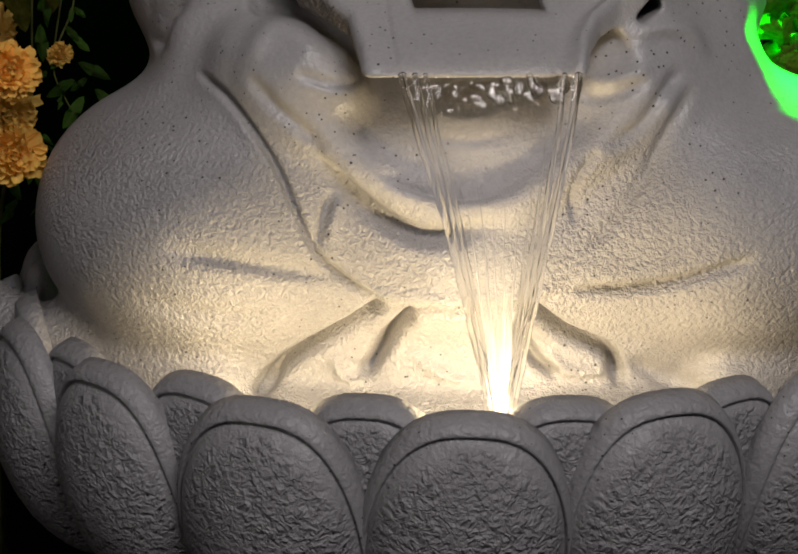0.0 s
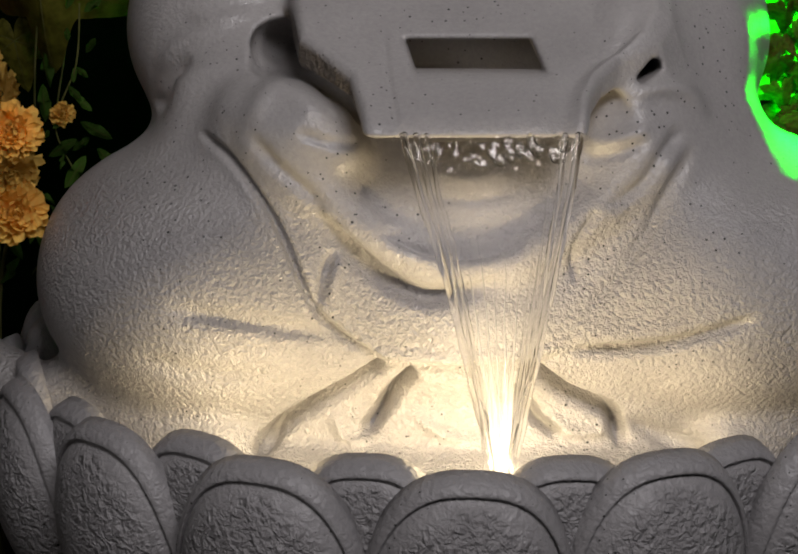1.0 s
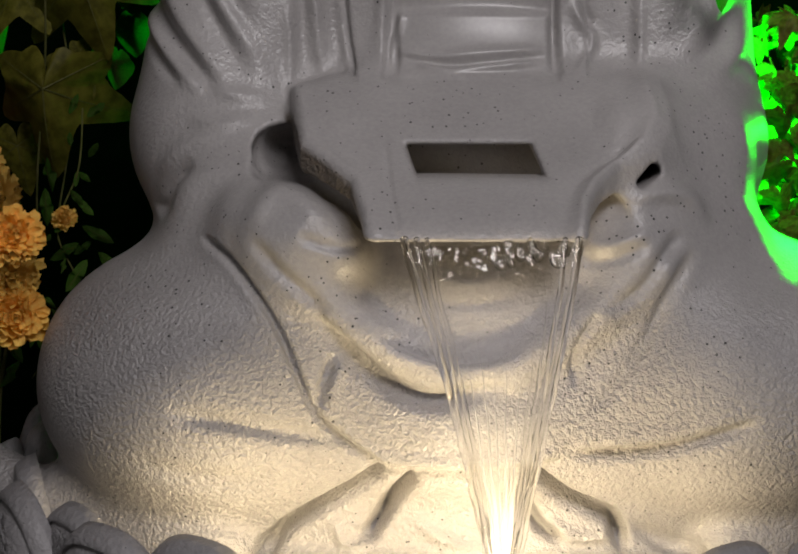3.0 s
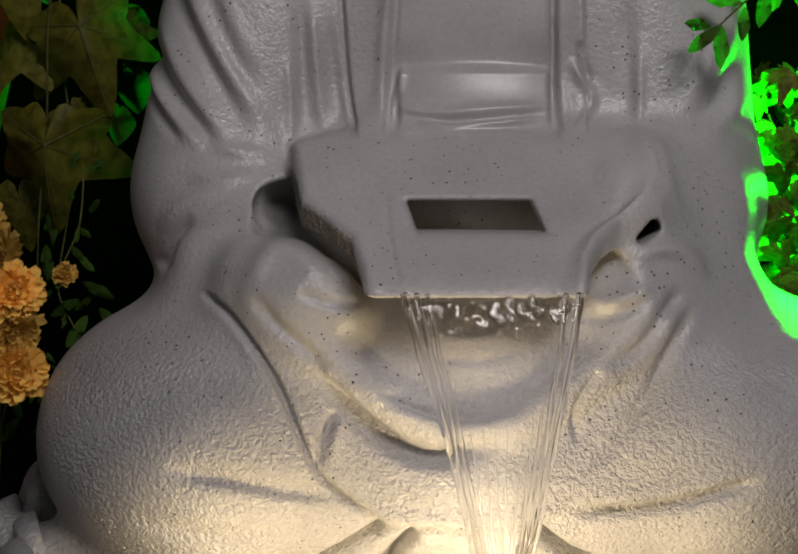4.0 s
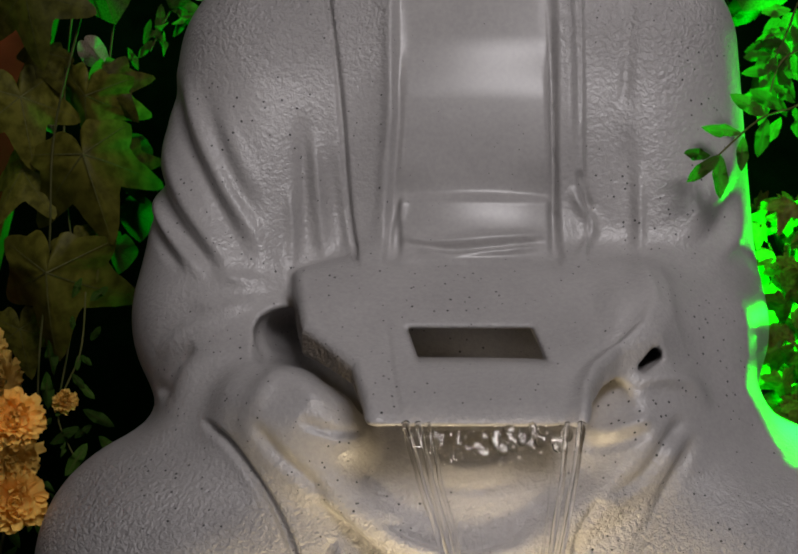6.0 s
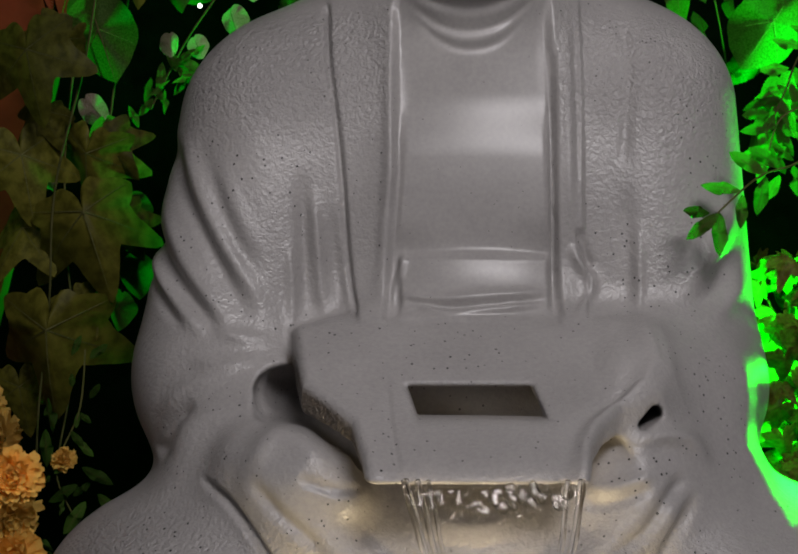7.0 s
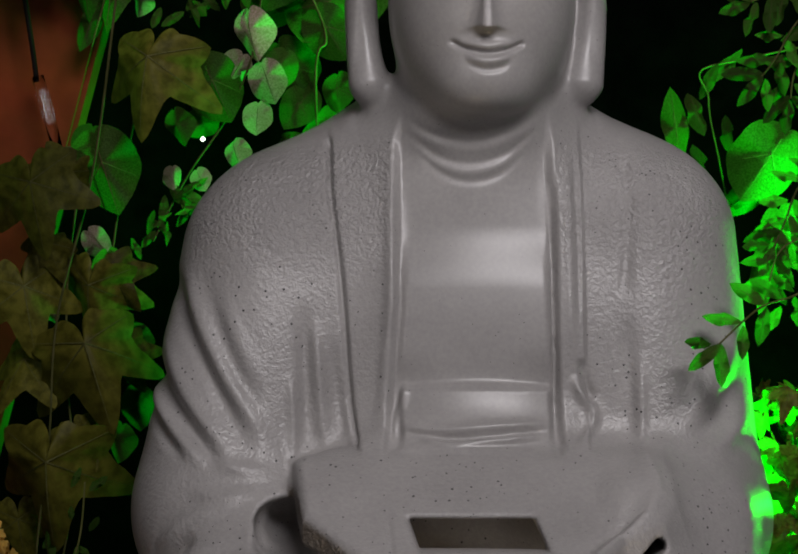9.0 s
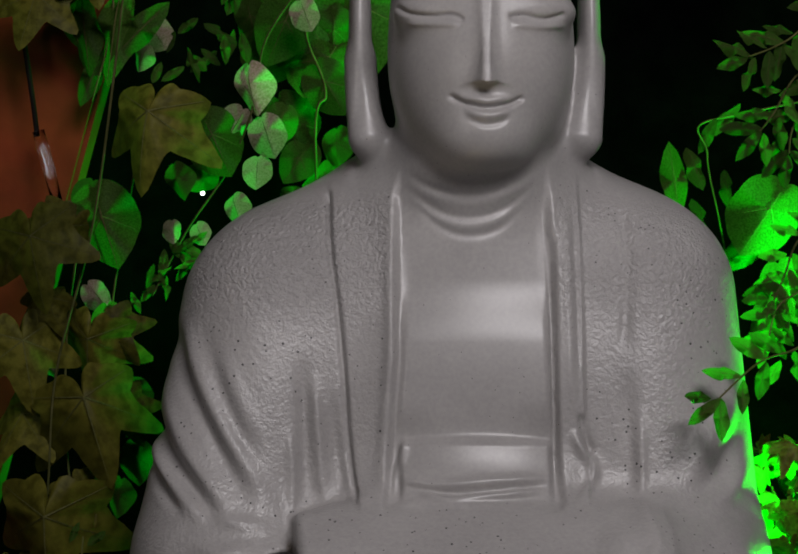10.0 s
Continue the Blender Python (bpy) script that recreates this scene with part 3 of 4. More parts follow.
    G([(0.190, 0.336), (0.229, 0.314), (0.270, 0.306)], 0.008, 0.005, 0.3, 2.0)
    G([(-0.041, 0.406), (-0.011, 0.392), (0.027, 0.390), (0.061, 0.390), (0.107, 0.393), (0.141, 0.402)], 0.007, 0.0055)
    G([(-0.041, 0.415), (-0.011, 0.402), (0.027, 0.400), (0.061, 0.401), (0.107, 0.404), (0.141, 0.412)], -0.005, 0.006)
    # scalloped hem
    G([(-0.059, 0.344), (-0.050, 0.322), (-0.038, 0.317), (-0.026, 0.321)], -0.006, 0.005, 0.25)
    G([(0.006, 0.348), (0.028, 0.330), (0.050, 0.320), (0.076, 0.322), (0.090, 0.330)], -0.006, 0.006, 0.25)
    G([(0.125, 0.345), (0.140, 0.328), (0.165, 0.325), (0.178, 0.330)], -0.005, 0.005, 0.25)
    # cuffs beside the spout
    G([(0.148, 0.566), (0.159, 0.563), (0.175, 0.567), (0.206, 0.580)], 0.003, 0.0045, 0.25)
    G([(0.150, 0.577), (0.175, 0.577), (0.208, 0.590)], -0.005, 0.006, 0.3)
    G([(0.180, 0.612), (0.215, 0.617), (0.243, 0.609), (0.261, 0.583)], -0.006, 0.007, 0.4)
    G([(0.165, 0.524), (0.195, 0.540), (0.217, 0.568), (0.237, 0.588)], 0.006, 0.006, 0.3)
    G([(-0.086, 0.587), (-0.059, 0.578), (-0.030, 0.576)], 0.003, 0.0045, 0.25)
    G([(-0.128, 0.586), (-0.105, 0.560), (-0.080, 0.540), (-0.060, 0.520)], 0.006, 0.006, 0.3)
    G([(-0.130, 0.588), (-0.109, 0.614), (-0.080, 0.610), (-0.052, 0.588)], -0.006, 0.008, 0.4)
    # faint panel line on the spout
    G([(-0.014, 0.662), (-0.011, 0.640), (-0.007, 0.618), (-0.002, 0.597)], 0.0020, 0.0025, 0.2)
    # face
    G([(0.045, 1.066), (0.063, 1.064), (0.073, 1.062), (0.083, 1.064), (0.100, 1.066)], -0.0026, 0.0034, 0.3)
    G([(0.052, 1.055), (0.062, 1.051), (0.073, 1.049), (0.085, 1.051), (0.095, 1.055)], -0.0034, 0.0042, 0.3)
    G([(0.038, 1.069), (0.053, 1.061), (0.073, 1.0565), (0.092, 1.060), (0.107, 1.068)], 0.0046, 0.0019, 0.12)
    G([(0.050, 1.052), (0.061, 1.045), (0.073, 1.042), (0.086, 1.045), (0.096, 1.053)], 0.0020, 0.0028, 0.3)
    G([(0.072, 1.076), (0.072, 1.066)], 0.0015, 0.004, 0.3)
    G([(-0.009, 1.156), (0.003, 1.145), (0.025, 1.140), (0.043, 1.140), (0.053, 1.134)], 0.0034, 0.0019, 0.12)
    G([(0.092, 1.137), (0.106, 1.140), (0.125, 1.138), (0.146, 1.145)], 0.0034, 0.0019, 0.12)
    G([(0.001, 1.137), (0.025, 1.133), (0.050, 1.130)], -0.0020, 0.0026)
    G([(0.094, 1.130), (0.120, 1.131), (0.146, 1.136)], -0.0020, 0.0026)
    # folds of the neck
    G([(-0.002, 1.013), (0.021, 0.994), (0.058, 0.986), (0.094, 0.993), (0.123, 1.013)], 0.0015, 0.0035, 0.3)
    G([(-0.002, 1.005), (0.024, 0.985), (0.058, 0.977), (0.094, 0.985), (0.126, 1.007)], -0.0014, 0.0045, 0.3)
    G([(-0.002, 0.998), (0.026, 0.973), (0.058, 0.966), (0.094, 0.974), (0.126, 1.000)], 0.0017, 0.0030, 0.3)
    G([(0.000, 0.990), (0.028, 0.967), (0.058, 0.958), (0.092, 0.966), (0.124, 0.992)], -0.0014, 0.0040, 0.3)
    G([(0.005, 0.980), (0.030, 0.958), (0.058, 0.950), (0.090, 0.957), (0.118, 0.982)], 0.0015, 0.0030, 0.3)
    return out


xs = spaced(-0.47, 0.50, (-0.12, 0.24), 0.0040, 0.0031)
ys = np.arange(-0.30, 0.26, 0.0040, dtype=np.float32)
zs = spaced(0.225, 1.31, (0.98, 1.20), 0.0040, 0.0031)
V, Q = polygonise(statue_field, xs, ys, zs, statue_relief)
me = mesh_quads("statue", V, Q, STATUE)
X, Y, Z = V[:, 0], V[:, 1], V[:, 2]
smooth_chest = smooth_step(X, -0.02, -0.005) * (1 - smooth_step(X, 0.13, 0.15)) * smooth_step(Z, 0.68, 0.72)
smooth_head = smooth_step(Z, 0.97, 1.01)
lower = 1 - smooth_step(Z, 0.49, 0.57)
shoulder = smooth_step(Z, 0.84, 0.92)
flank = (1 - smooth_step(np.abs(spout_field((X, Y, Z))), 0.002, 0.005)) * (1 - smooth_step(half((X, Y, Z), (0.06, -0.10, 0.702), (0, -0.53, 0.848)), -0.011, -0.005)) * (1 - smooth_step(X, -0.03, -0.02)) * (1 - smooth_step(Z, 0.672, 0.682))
calm = np.maximum(smooth_chest, smooth_head)
set_coarse(me, (0.42 + 1.0 * lower + 0.70 * shoulder) * (1 - 0.97 * calm) + 1.2 * flank)
# brown stain plus painted shade of the narrow gap beside the cuff
me.attributes.new("stain_shade", "FLOAT", "POINT").data.foreach_set("value", (0.8 * flank).astype(np.float32))
statue = new("statue", me)
tagged(statue, "grey painted stone seated statue, draped robe, pouring spout in its lap", "statue")


# ---- lotus basin ----
CX, CY, RB = 0.049, 0.02, 0.42


def petal_mesh(name, wide, high, dome):
    verts, faces, n, rings = [], [], 56, (0.0, 0.2, 0.38, 0.54, 0.68, 0.79, 0.87, 0.908, 0.920, 0.930, 0.942, 0.956, 0.975, 0.990, 1.0)
    off = {0.0: dome, 0.2: dome * 0.98, 0.38: dome * 0.92, 0.54: dome * 0.80, 0.68: dome * 0.64, 0.79: dome * 0.46, 0.87: dome * 0.26, 0.908: dome * 0.06, 0.920: -0.004, 0.930: -0.001, 0.942: 0.001, 0.956: 0.001, 0.975: -0.001, 0.990: -0.004, 1.0: -0.009}
    for r in rings + (1.001,):
        for k in range(n):
            w = 2 * math.pi * k / n
            px, pz = r * wide * math.copysign(abs(math.cos(w)) ** 0.75, math.cos(w)), r * high * math.sin(w)
            if pz < 0:
                px *= 1 - 0.25 * (pz / high) ** 2
            o = off.get(r, -0.020)
            o += 0.028 * math.cos(min(1.5, abs(pz / high + 0.15) * 1.3)) - px * px / (2 * RB) * 1.1
            verts.append((px, -o, pz))
    for i in range(len(rings)):
        for k in range(n):
            j = (k + 1) % n
            faces.append((i * n + k, i * n + j, (i + 1) * n + j, (i + 1) * n + k))
    last = len(rings) * n
    faces.append(tuple(range(last, last + n)))
    me = mesh_from(name, verts, faces, BASIN)
    bm = bmesh.new()
    bm.from_mesh(me)
    bmesh.ops.remove_doubles(bm, verts=bm.verts, dist=1e-6)
    bmesh.ops.recalc_face_normals(bm, faces=bm.faces)
    bm.to_mesh(me)
    bm.free()
    me.polygons.foreach_set("use_smooth", [True] * len(me.polygons))
    set_coarse(me, [1.0 if p.co.x ** 2 / (wide * 0.89) ** 2 + p.co.z ** 2 / (high * 0.89) ** 2 < 1 else 0.35 for p in me.vertices])
    return me


def lathe(profile, n=96):
    verts, faces = [], []
    for r, z in profile:
        for k in range(n):
            w = 2 * math.pi * k / n
            verts.append((CX + r * math.cos(w), CY + r * math.sin(w), z))
    for i in range(len(profile) - 1):
        for k in range(n):
            j = (k + 1) % n
            faces.append((i * n + k, i * n + j, (i + 1) * n + j, (i + 1) * n + k))
    return verts, faces


basin = new("lotus_basin")
tagged(basin, "dark grey rough stone lotus basin with rounded petals", "fountain basin")
v, f = lathe([(0.0, 0.0), (0.26, 0.0), (0.28, 0.03), (0.25, 0.08), (0.30, 0.16), (0.37, 0.24), (0.402, 0.315), (0.395, 0.326), (0.385, 0.322), (0.365, 0.28), (0.0, 0.275)])
part("bowl", mesh_from("bowl", v, f, BASIN), basin)
outer, inner = petal_mesh("outer_petal", 0.081, 0.120, 0.030), petal_mesh("inner_petal", 0.072, 0.110, 0.012)
dice_b = random.Random(5)
for i in range(17):
    a = 2 * math.pi * i / 17
    p = part("petal", outer, basin)
    p.matrix_world = Matrix.Translation((CX, CY, 0.247)) @ Matrix.Rotation(a, 4, "Z") @ pose(0, -0.393 + dice_b.uniform(-0.004, 0.004), dice_b.uniform(-0.003, 0.003), 22 + dice_b.uniform(-2, 2), dice_b.uniform(-3, 3), dice_b.uniform(-2, 2)) @ Matrix.Diagonal((dice_b.uniform(0.97, 1.03), 1, dice_b.uniform(0.98, 1.02), 1))
    p = part("inner_petal", inner, basin)
    p.matrix_world = Matrix.Translation((CX, CY, 0.236)) @ Matrix.Rotation(a + math.pi / 17, 4, "Z") @ pose(0, -0.374, 0.018 + dice_b.uniform(-0.003, 0.004), 20, dice_b.uniform(-4, 4), 0)

v, f = lathe([(0.0, 0.297), (0.1, 0.297), (0.2, 0.297), (0.3, 0.297), (0.388, 0.297)], 64)
pool = new("pool_water", mesh_from("pool_water", v, f, FILM))
pool.visible_shadow = False
tagged(pool, "clear shallow water in the stone basin", "water", kind="structure")


# ---- falling water ----
def edges_at(t):
    l = float(np.interp(t, (0, 0.15, 0.4, 0.75, 1), (0.002, 0.014, 0.036, 0.060, 0.0735)))
    r = float(np.interp(t, (0, 0.15, 0.4, 0.75, 1), (0.139, 0.132, 0.118, 0.0985, 0.0845)))
    return l, r, -0.275 - 0.045 * math.sqrt(t), 0.594 - 0.274 * t


def sheet():
    verts, faces, m, n = [], [], 90, 90
    for side in (-1, 1):
        for i in range(n + 1):
            t = i / n
            l, r, y, z = edges_at(t)
            for k in range(m + 1):
                s = k / m
                grow = min(1, t * 5 + 0.15)
                strand = noise.noise((s * 34 * (1 - 0.5 * t), t * 1.2, 5 + side)) + 0.6 * noise.noise((s * 80 * (1 - 0.5 * t), t * 2.5, 9 + side))
                swell = noise.noise((s * 7, t * 5, 2)) * 0.0016 + noise.noise((s * 15, t * 30, 4)) * (0.0008 + 0.0022 * math.exp(-(t / 0.1) ** 2)) * (1 - t)
                thick = 0.0014 + 0.0008 * strand * grow
                verts.append((l + (r - l) * s, y + swell + side * max(0.0004, thick), z))
    w = m + 1
    half_n = (n + 1) * w
    for side in (0, 1):
        for i in range(n):
            for k in range(m):
                q = (side * half_n + i * w + k, side * half_n + i * w + k + 1, side * half_n + (i + 1) * w + k + 1, side * half_n + (i + 1) * w + k)
                faces.append(q if side else q[::-1])
    edge = [k for k in range(w)] + [i * w + m for i in range(1, n + 1)] + [n * w + k for k in range(m - 1, -1, -1)] + [i * w for i in range(n - 1, 0, -1)]
    for a, b in zip(edge, edge[1:] + edge[:1]):
        faces.append((a, b, b + half_n, a + half_n))
    return verts, faces


def rope(which, inward, radius, seed, start=0.0):
    """A thick strand of water along one edge of the sheet."""
    line = []
    for i in range(61):
        t = start + (1 - start) * i / 60
        l, r, y, z = edges_at(t)
        x = l + (r - l) * inward if which == 0 else r - (r - l) * inward
        line.append((x + 0.0012 * noise.noise((seed, t * 9, 0)), y + 0.0012 * noise.noise((seed, t * 7, 4)), z))
    verts, faces = tube(line, radius, 10, 1.15)
    for i in range(61):
        g = (1 + 0.28 * noise.noise((seed + 3, i * 0.35, 0))) * (min(1, 0.02 + i / 30) if start else 1)
        c = Vector(line[i])
        for k in range(10):
            verts[i * 10 + k] = c + (verts[i * 10 + k] - c) * g
    return verts, faces


stream = new("water_stream")
tagged(stream, "clear sheet of water falling from the spout, narrowing", "water")
v, f = sheet()
part("sheet", mesh_from("sheet", v, f, FILM), stream).visible_shadow = False
for which, inward, radius, seed, start in (
        (0, 0.0, 0.0034, 1, 0), (0, 0.07, 0.0024, 2, 0), (0, 0.13, 0.0017, 11, 0), (1, 0.0, 0.0032, 3, 0), (1, 0.08, 0.0022, 4, 0), (1, 0.15, 0.0020, 5, 0.1), (1, 0.22, 0.0012, 12, 0.2),
        (0, 0.34, 0.0010, 6, 0.25), (0, 0.55, 0.0009, 7, 0.3), (0, 0.22, 0.0011, 13, 0.3), (0, 0.44, 0.0009, 14, 0.35), (1, 0.32, 0.0010, 15, 0.35),
        (0, 0.30, 0.0022, 8, 0.6), (0, 0.62, 0.0024, 9, 0.6), (1, 0.45, 0.0020, 10, 0.55)):
    v, f = rope(which, inward, radius, seed, start)
    part("strand", mesh_from("strand", v, f, GLINT_WATER if start > 0.2 else WATER), stream).visible_shadow = False
dice_w = random.Random(11)
for k in range(11):
    bm = bmesh.new()
    bmesh.ops.create_uvsphere(bm, u_segments=16, v_segments=10, radius=1)
    wide, tall = dice_w.uniform(0.003, 0.007), dice_w.uniform(0.004, 0.009)
    x, z = 0.066 + 0.066 * (k + dice_w.random()) / 11, dice_w.uniform(0.574, 0.590)
    m = pose(x, -0.279, z, dice_w.uniform(-32, -20), dice_w.uniform(-30, 30), dice_w.uniform(2, 14)) @ Matrix.Diagonal((wide, 0.0009, tall, 1))
    bmesh.ops.transform(bm, matrix=m, verts=bm.verts)
    me = bpy.data.meshes.new("ripple")
    bm.to_mesh(me)
    bm.free()
    me.polygons.foreach_set("use_smooth", [True] * len(me.polygons))
    me.materials.append(WATER)
    part("ripple", me, stream).visible_shadow = False


# ---- plants ----
def outline_leaf(name, radius_at, mat, vein_mat, lobes, fold=0.25, curl=0.3, n=48):
    """A leaf of length about 1 in the plane of x and z, its tip down and its face to -y, with raised veins."""
    verts, faces = [(0, 0, 0)], []
    for r in (0.35, 0.7, 1.0):
        for k in range(n):
            w = 2 * math.pi * k / n
            q = radius_at(w) * r
            px, pz = q * math.sin(w), -q * math.cos(w)
            verts.append((px, fold * abs(px) * 0.6 - 0.055 * math.sin(w * 3 + 1) * r * r - 0.007 * math.sin(w * 7) * r - curl * (px * px + pz * pz) * -0.5, pz))
    for k in range(n):
        j = (k + 1) % n
        faces.append((0, 1 + j, 1 + k))
        for i in range(2):
            faces.append((1 + i * n + k, 1 + i * n + j, 1 + (i + 1) * n + j, 1 + (i + 1) * n + k))
    me = mesh_from(name, verts, faces, mat)
    count = len(me.polygons)
    bm = bmesh.new()
    bm.from_mesh(me)
    for w in lobes:
        q = radius_at(w) * 0.9
        line = []
        for t in (0, 0.33, 0.66, 1.0):
            px, pz = q * t * math.sin(w), -q * t * math.cos(w)
            line.append((px, fold * abs(px) * 0.6 - 0.055 * math.sin(w * 3 + 1) * t * t - 0.007 * math.sin(w * 7) * t + curl * 0.5 * (px * px + pz * pz) - 0.006, pz))
        side = Vector((math.cos(w), 0, math.sin(w)))
        rows = []
        for t, p in enumerate(line):
            h = 0.007 * (1 - t / 4)
            rows.append((bm.verts.new(Vector(p) - side * h), bm.verts.new(Vector(p) + side * h)))
        for a, b in zip(rows, rows[1:]):
            face = bm.faces.new((a[0], a[1], b[1], b[0]))
            face.material_index, face.smooth = 1, True
    bm.to_mesh(me)
    bm.free()
    me.materials.append(vein_mat)
    return me


def ivy_radius(w):
    a = math.degrees(w) % 360
    a = 360 - a if a > 180 else a
    return float(np.interp(a, (0, 6, 14, 24, 34, 46, 56, 62, 70, 82, 95, 108, 116, 126, 140, 158, 172, 180), (0.80, 0.72, 0.58, 0.46, 0.39, 0.50, 0.66, 0.71, 0.58, 0.44, 0.41, 0.50, 0.54, 0.47, 0.36, 0.36, 0.22, 0.08)))


def lance_radius(w):
    a = math.degrees(w) % 360
    a = 360 - a if a > 180 else a
    return float(np.interp(a, (0, 10, 30, 60, 90, 120, 150, 170, 180), (0.52, 0.42, 0.27, 0.185, 0.16, 0.175, 0.25, 0.40, 0.48)))


def broad_radius(w):
    a = math.degrees(w) % 360
    a = 360 - a if a > 180 else a
    return float(np.interp(a, (0, 12, 40, 90, 140, 170, 180), (0.55, 0.48, 0.38, 0.33, 0.36, 0.38, 0.30)))


FAN = [radians(v) for v in (0, 62, -62, 116, -116)]
RIB = [0.0, radians(180)]
KINDS = {
    "ivy": outline_leaf("ivy_leaf", ivy_radius, IVY, STEM, FAN, 0.55, 0.6, 72),
    "pale": outline_leaf("pale_leaf", broad_radius, IVY_PALE, STEM, RIB, 0.5, 0.5),
    "lance": outline_leaf("lance_leaf", lance_radius, LEAF, STEM, RIB, 0.5, 0.3, 28),
    "broad": outline_leaf("broad_leaf", broad_radius, LEAF, STEM, [0.0, radians(180), radians(50), radians(-50)], 0.4, 0.3),
}
dice = random.Random(7)


def leaf(parent, kind, place, size, turn=0.0, tilt=25.0):
    """turn: degrees by which the tip swings to the right of straight down."""
    ob = part("leaf", KINDS[kind], parent)
    spin = Euler((radians(dice.uniform(-tilt, tilt)), 0, radians(dice.uniform(-tilt, tilt)))).to_matrix().to_4x4()
    ob.matrix_world = Matrix.Translation(place) @ spin @ Matrix.Rotation(radians(-turn), 4, "Y") @ Matrix.Diagonal((size, size * dice.uniform(0.5, 2.2), size, 1))
    return ob


def vine(name, label, category, stem, radius, group=""):
    root = new(name)
    tagged(root, label, category, group)
    v, f = tube(spline(stem, 8), radius, 6, 0.7)
    part("stem", mesh_from("stem", v, f, STEM), root)
    return root


def trailing(root, stem, kind, count, size, spread, tilt=35.0):
    line = spline(stem, 12)
    for i in range(count):
        p = line[int((i + dice.random()) / count * (len(line) - 1))]
        q = p + Vector((dice.uniform(-spread, spread), dice.uniform(-spread, spread) * 0.6, dice.uniform(-spread, spread) * 0.5))
        leaf(root, kind, q, size * dice.uniform(0.75, 1.25), dice.uniform(-60, 60), tilt)


LONG_IVY = "trailing ivy with olive green lobed leaves, hanging before a dark wall"
stem = [(-0.283, 0.130, 1.226), (-0.292, 0.130, 1.137), (-0.313, 0.130, 0.972), (-0.345, 0.120, 0.829), (-0.350, 0.110, 0.713), (-0.359, 0.100, 0.607), (-0.362, 0.100, 0.536)]
ivy = vine("ivy_vine", LONG_IVY, "ivy", stem, 0.0016, "ivy vines")
for place, size, turn in (
    ((-0.257, 0.120, 1.090), 0.105, -8), ((-0.330, 0.200, 1.268), 0.075, 10), ((-0.392, 0.220, 1.232), 0.085, -12), ((-0.369, 0.100, 0.962), 0.100, 12), ((-0.381, 0.130, 0.860), 0.095, 10), ((-0.314, 0.100, 0.803), 0.112, 18),
    ((-0.347, 0.080, 0.688), 0.118, 0), ((-0.324, 0.120, 0.715), 0.055, 25), ((-0.362, 0.140, 0.905), 0.060, -35)):
    leaf(ivy, "ivy", place, size, turn, 22)
stem = [(-0.334, 0.160, 0.946), (-0.343, 0.160, 0.864), (-0.340, 0.150, 0.762), (-0.332, 0.150, 0.664), (-0.347, 0.140, 0.561)]
ivy = vine("ivy_vine", LONG_IVY, "ivy", stem, 0.0014, "ivy vines")
for place, size, turn in (((-0.318, 0.140, 0.862), 0.085, -12), ((-0.298, 0.150, 0.872), 0.060, 35), ((-0.384, 0.150, 0.787), 0.080, -20), ((-0.290, 0.170, 0.792), 0.060, 28), ((-0.391, 0.160, 0.625), 0.07, 8), ((-0.345, 0.180, 0.980), 0.070, -25)):
    leaf(ivy, "ivy", place, size, turn, 30)
stem = [(-0.279, 0.200, 1.059), (-0.289, 0.200, 0.995), (-0.301, 0.200, 0.920), (-0.306, 0.200, 0.846), (-0.290, 0.220, 0.762)]
ivy = vine("ivy_vine", "ivy with fresh green leaves touched by green light", "ivy", stem, 0.0014, "ivy vines")
for place, size, turn in (((-0.312, 0.180, 0.990), 0.105, 18), ((-0.303, 0.180, 0.877), 0.065, 12), ((-0.282, 0.220, 0.809), 0.05, 30), ((-0.335, 0.220, 1.019), 0.05, -20), ((-0.283, 0.250, 0.739), 0.055, 5), ((-0.301, 0.240, 0.701), 0.05, -10), ((-0.313, 0.240, 0.660), 0.03, 20), ((-0.320, 0.240, 0.728), 0.04, 20)):
    leaf(ivy, "broad", place, size, turn, 25)

# pale variegated climber beside the shoulder
stem = [(-0.111, 0.330, 1.274), (-0.155, 0.320, 1.202), (-0.166, 0.310, 1.131), (-0.193, 0.300, 1.056), (-0.236, 0.290, 0.988), (-0.273, 0.280, 0.914)]
pale = vine("variegated_vine", "climber with cream and pink variegated leaves and buds", "vine", stem, 0.0016, "climbers")
for place, size, turn in (((-0.171, 0.300, 1.150), 0.055, 10), ((-0.184, 0.300, 1.107), 0.045, -30), ((-0.153, 0.300, 1.098), 0.05, 20), ((-0.162, 0.300, 1.056), 0.04, 0), ((-0.187, 0.300, 1.017), 0.035, 25), ((-0.278, 0.300, 1.210), 0.045, 35), ((-0.289, 0.300, 1.181), 0.03, -30), ((-0.320, 0.200, 0.910), 0.035, 40), ((-0.377, 0.200, 0.846), 0.04, 30),
                          ((-0.251, 0.280, 0.987), 0.025, 0), ((-0.223, 0.280, 0.984), 0.028, 30), ((-0.113, 0.330, 1.239), 0.04, 20), ((-0.385, 0.200, 0.855), 0.04, 0)):
    leaf(pale, "pale", place, size * 1.25, turn)
for place, size, turn in (((-0.210, 0.280, 1.090), 0.095, 25), ((-0.139, 0.330, 1.112), 0.06, -20), ((-0.251, 0.300, 1.045), 0.05, 20), ((-0.223, 0.320, 1.047), 0.05, -70)):
    leaf(pale, "broad", place, size, turn)
trailing(pale, [(-0.218, 0.280, 0.975), (-0.251, 0.280, 0.942), (-0.278, 0.280, 0.909)], "lance", 16, 0.028, 0.018)
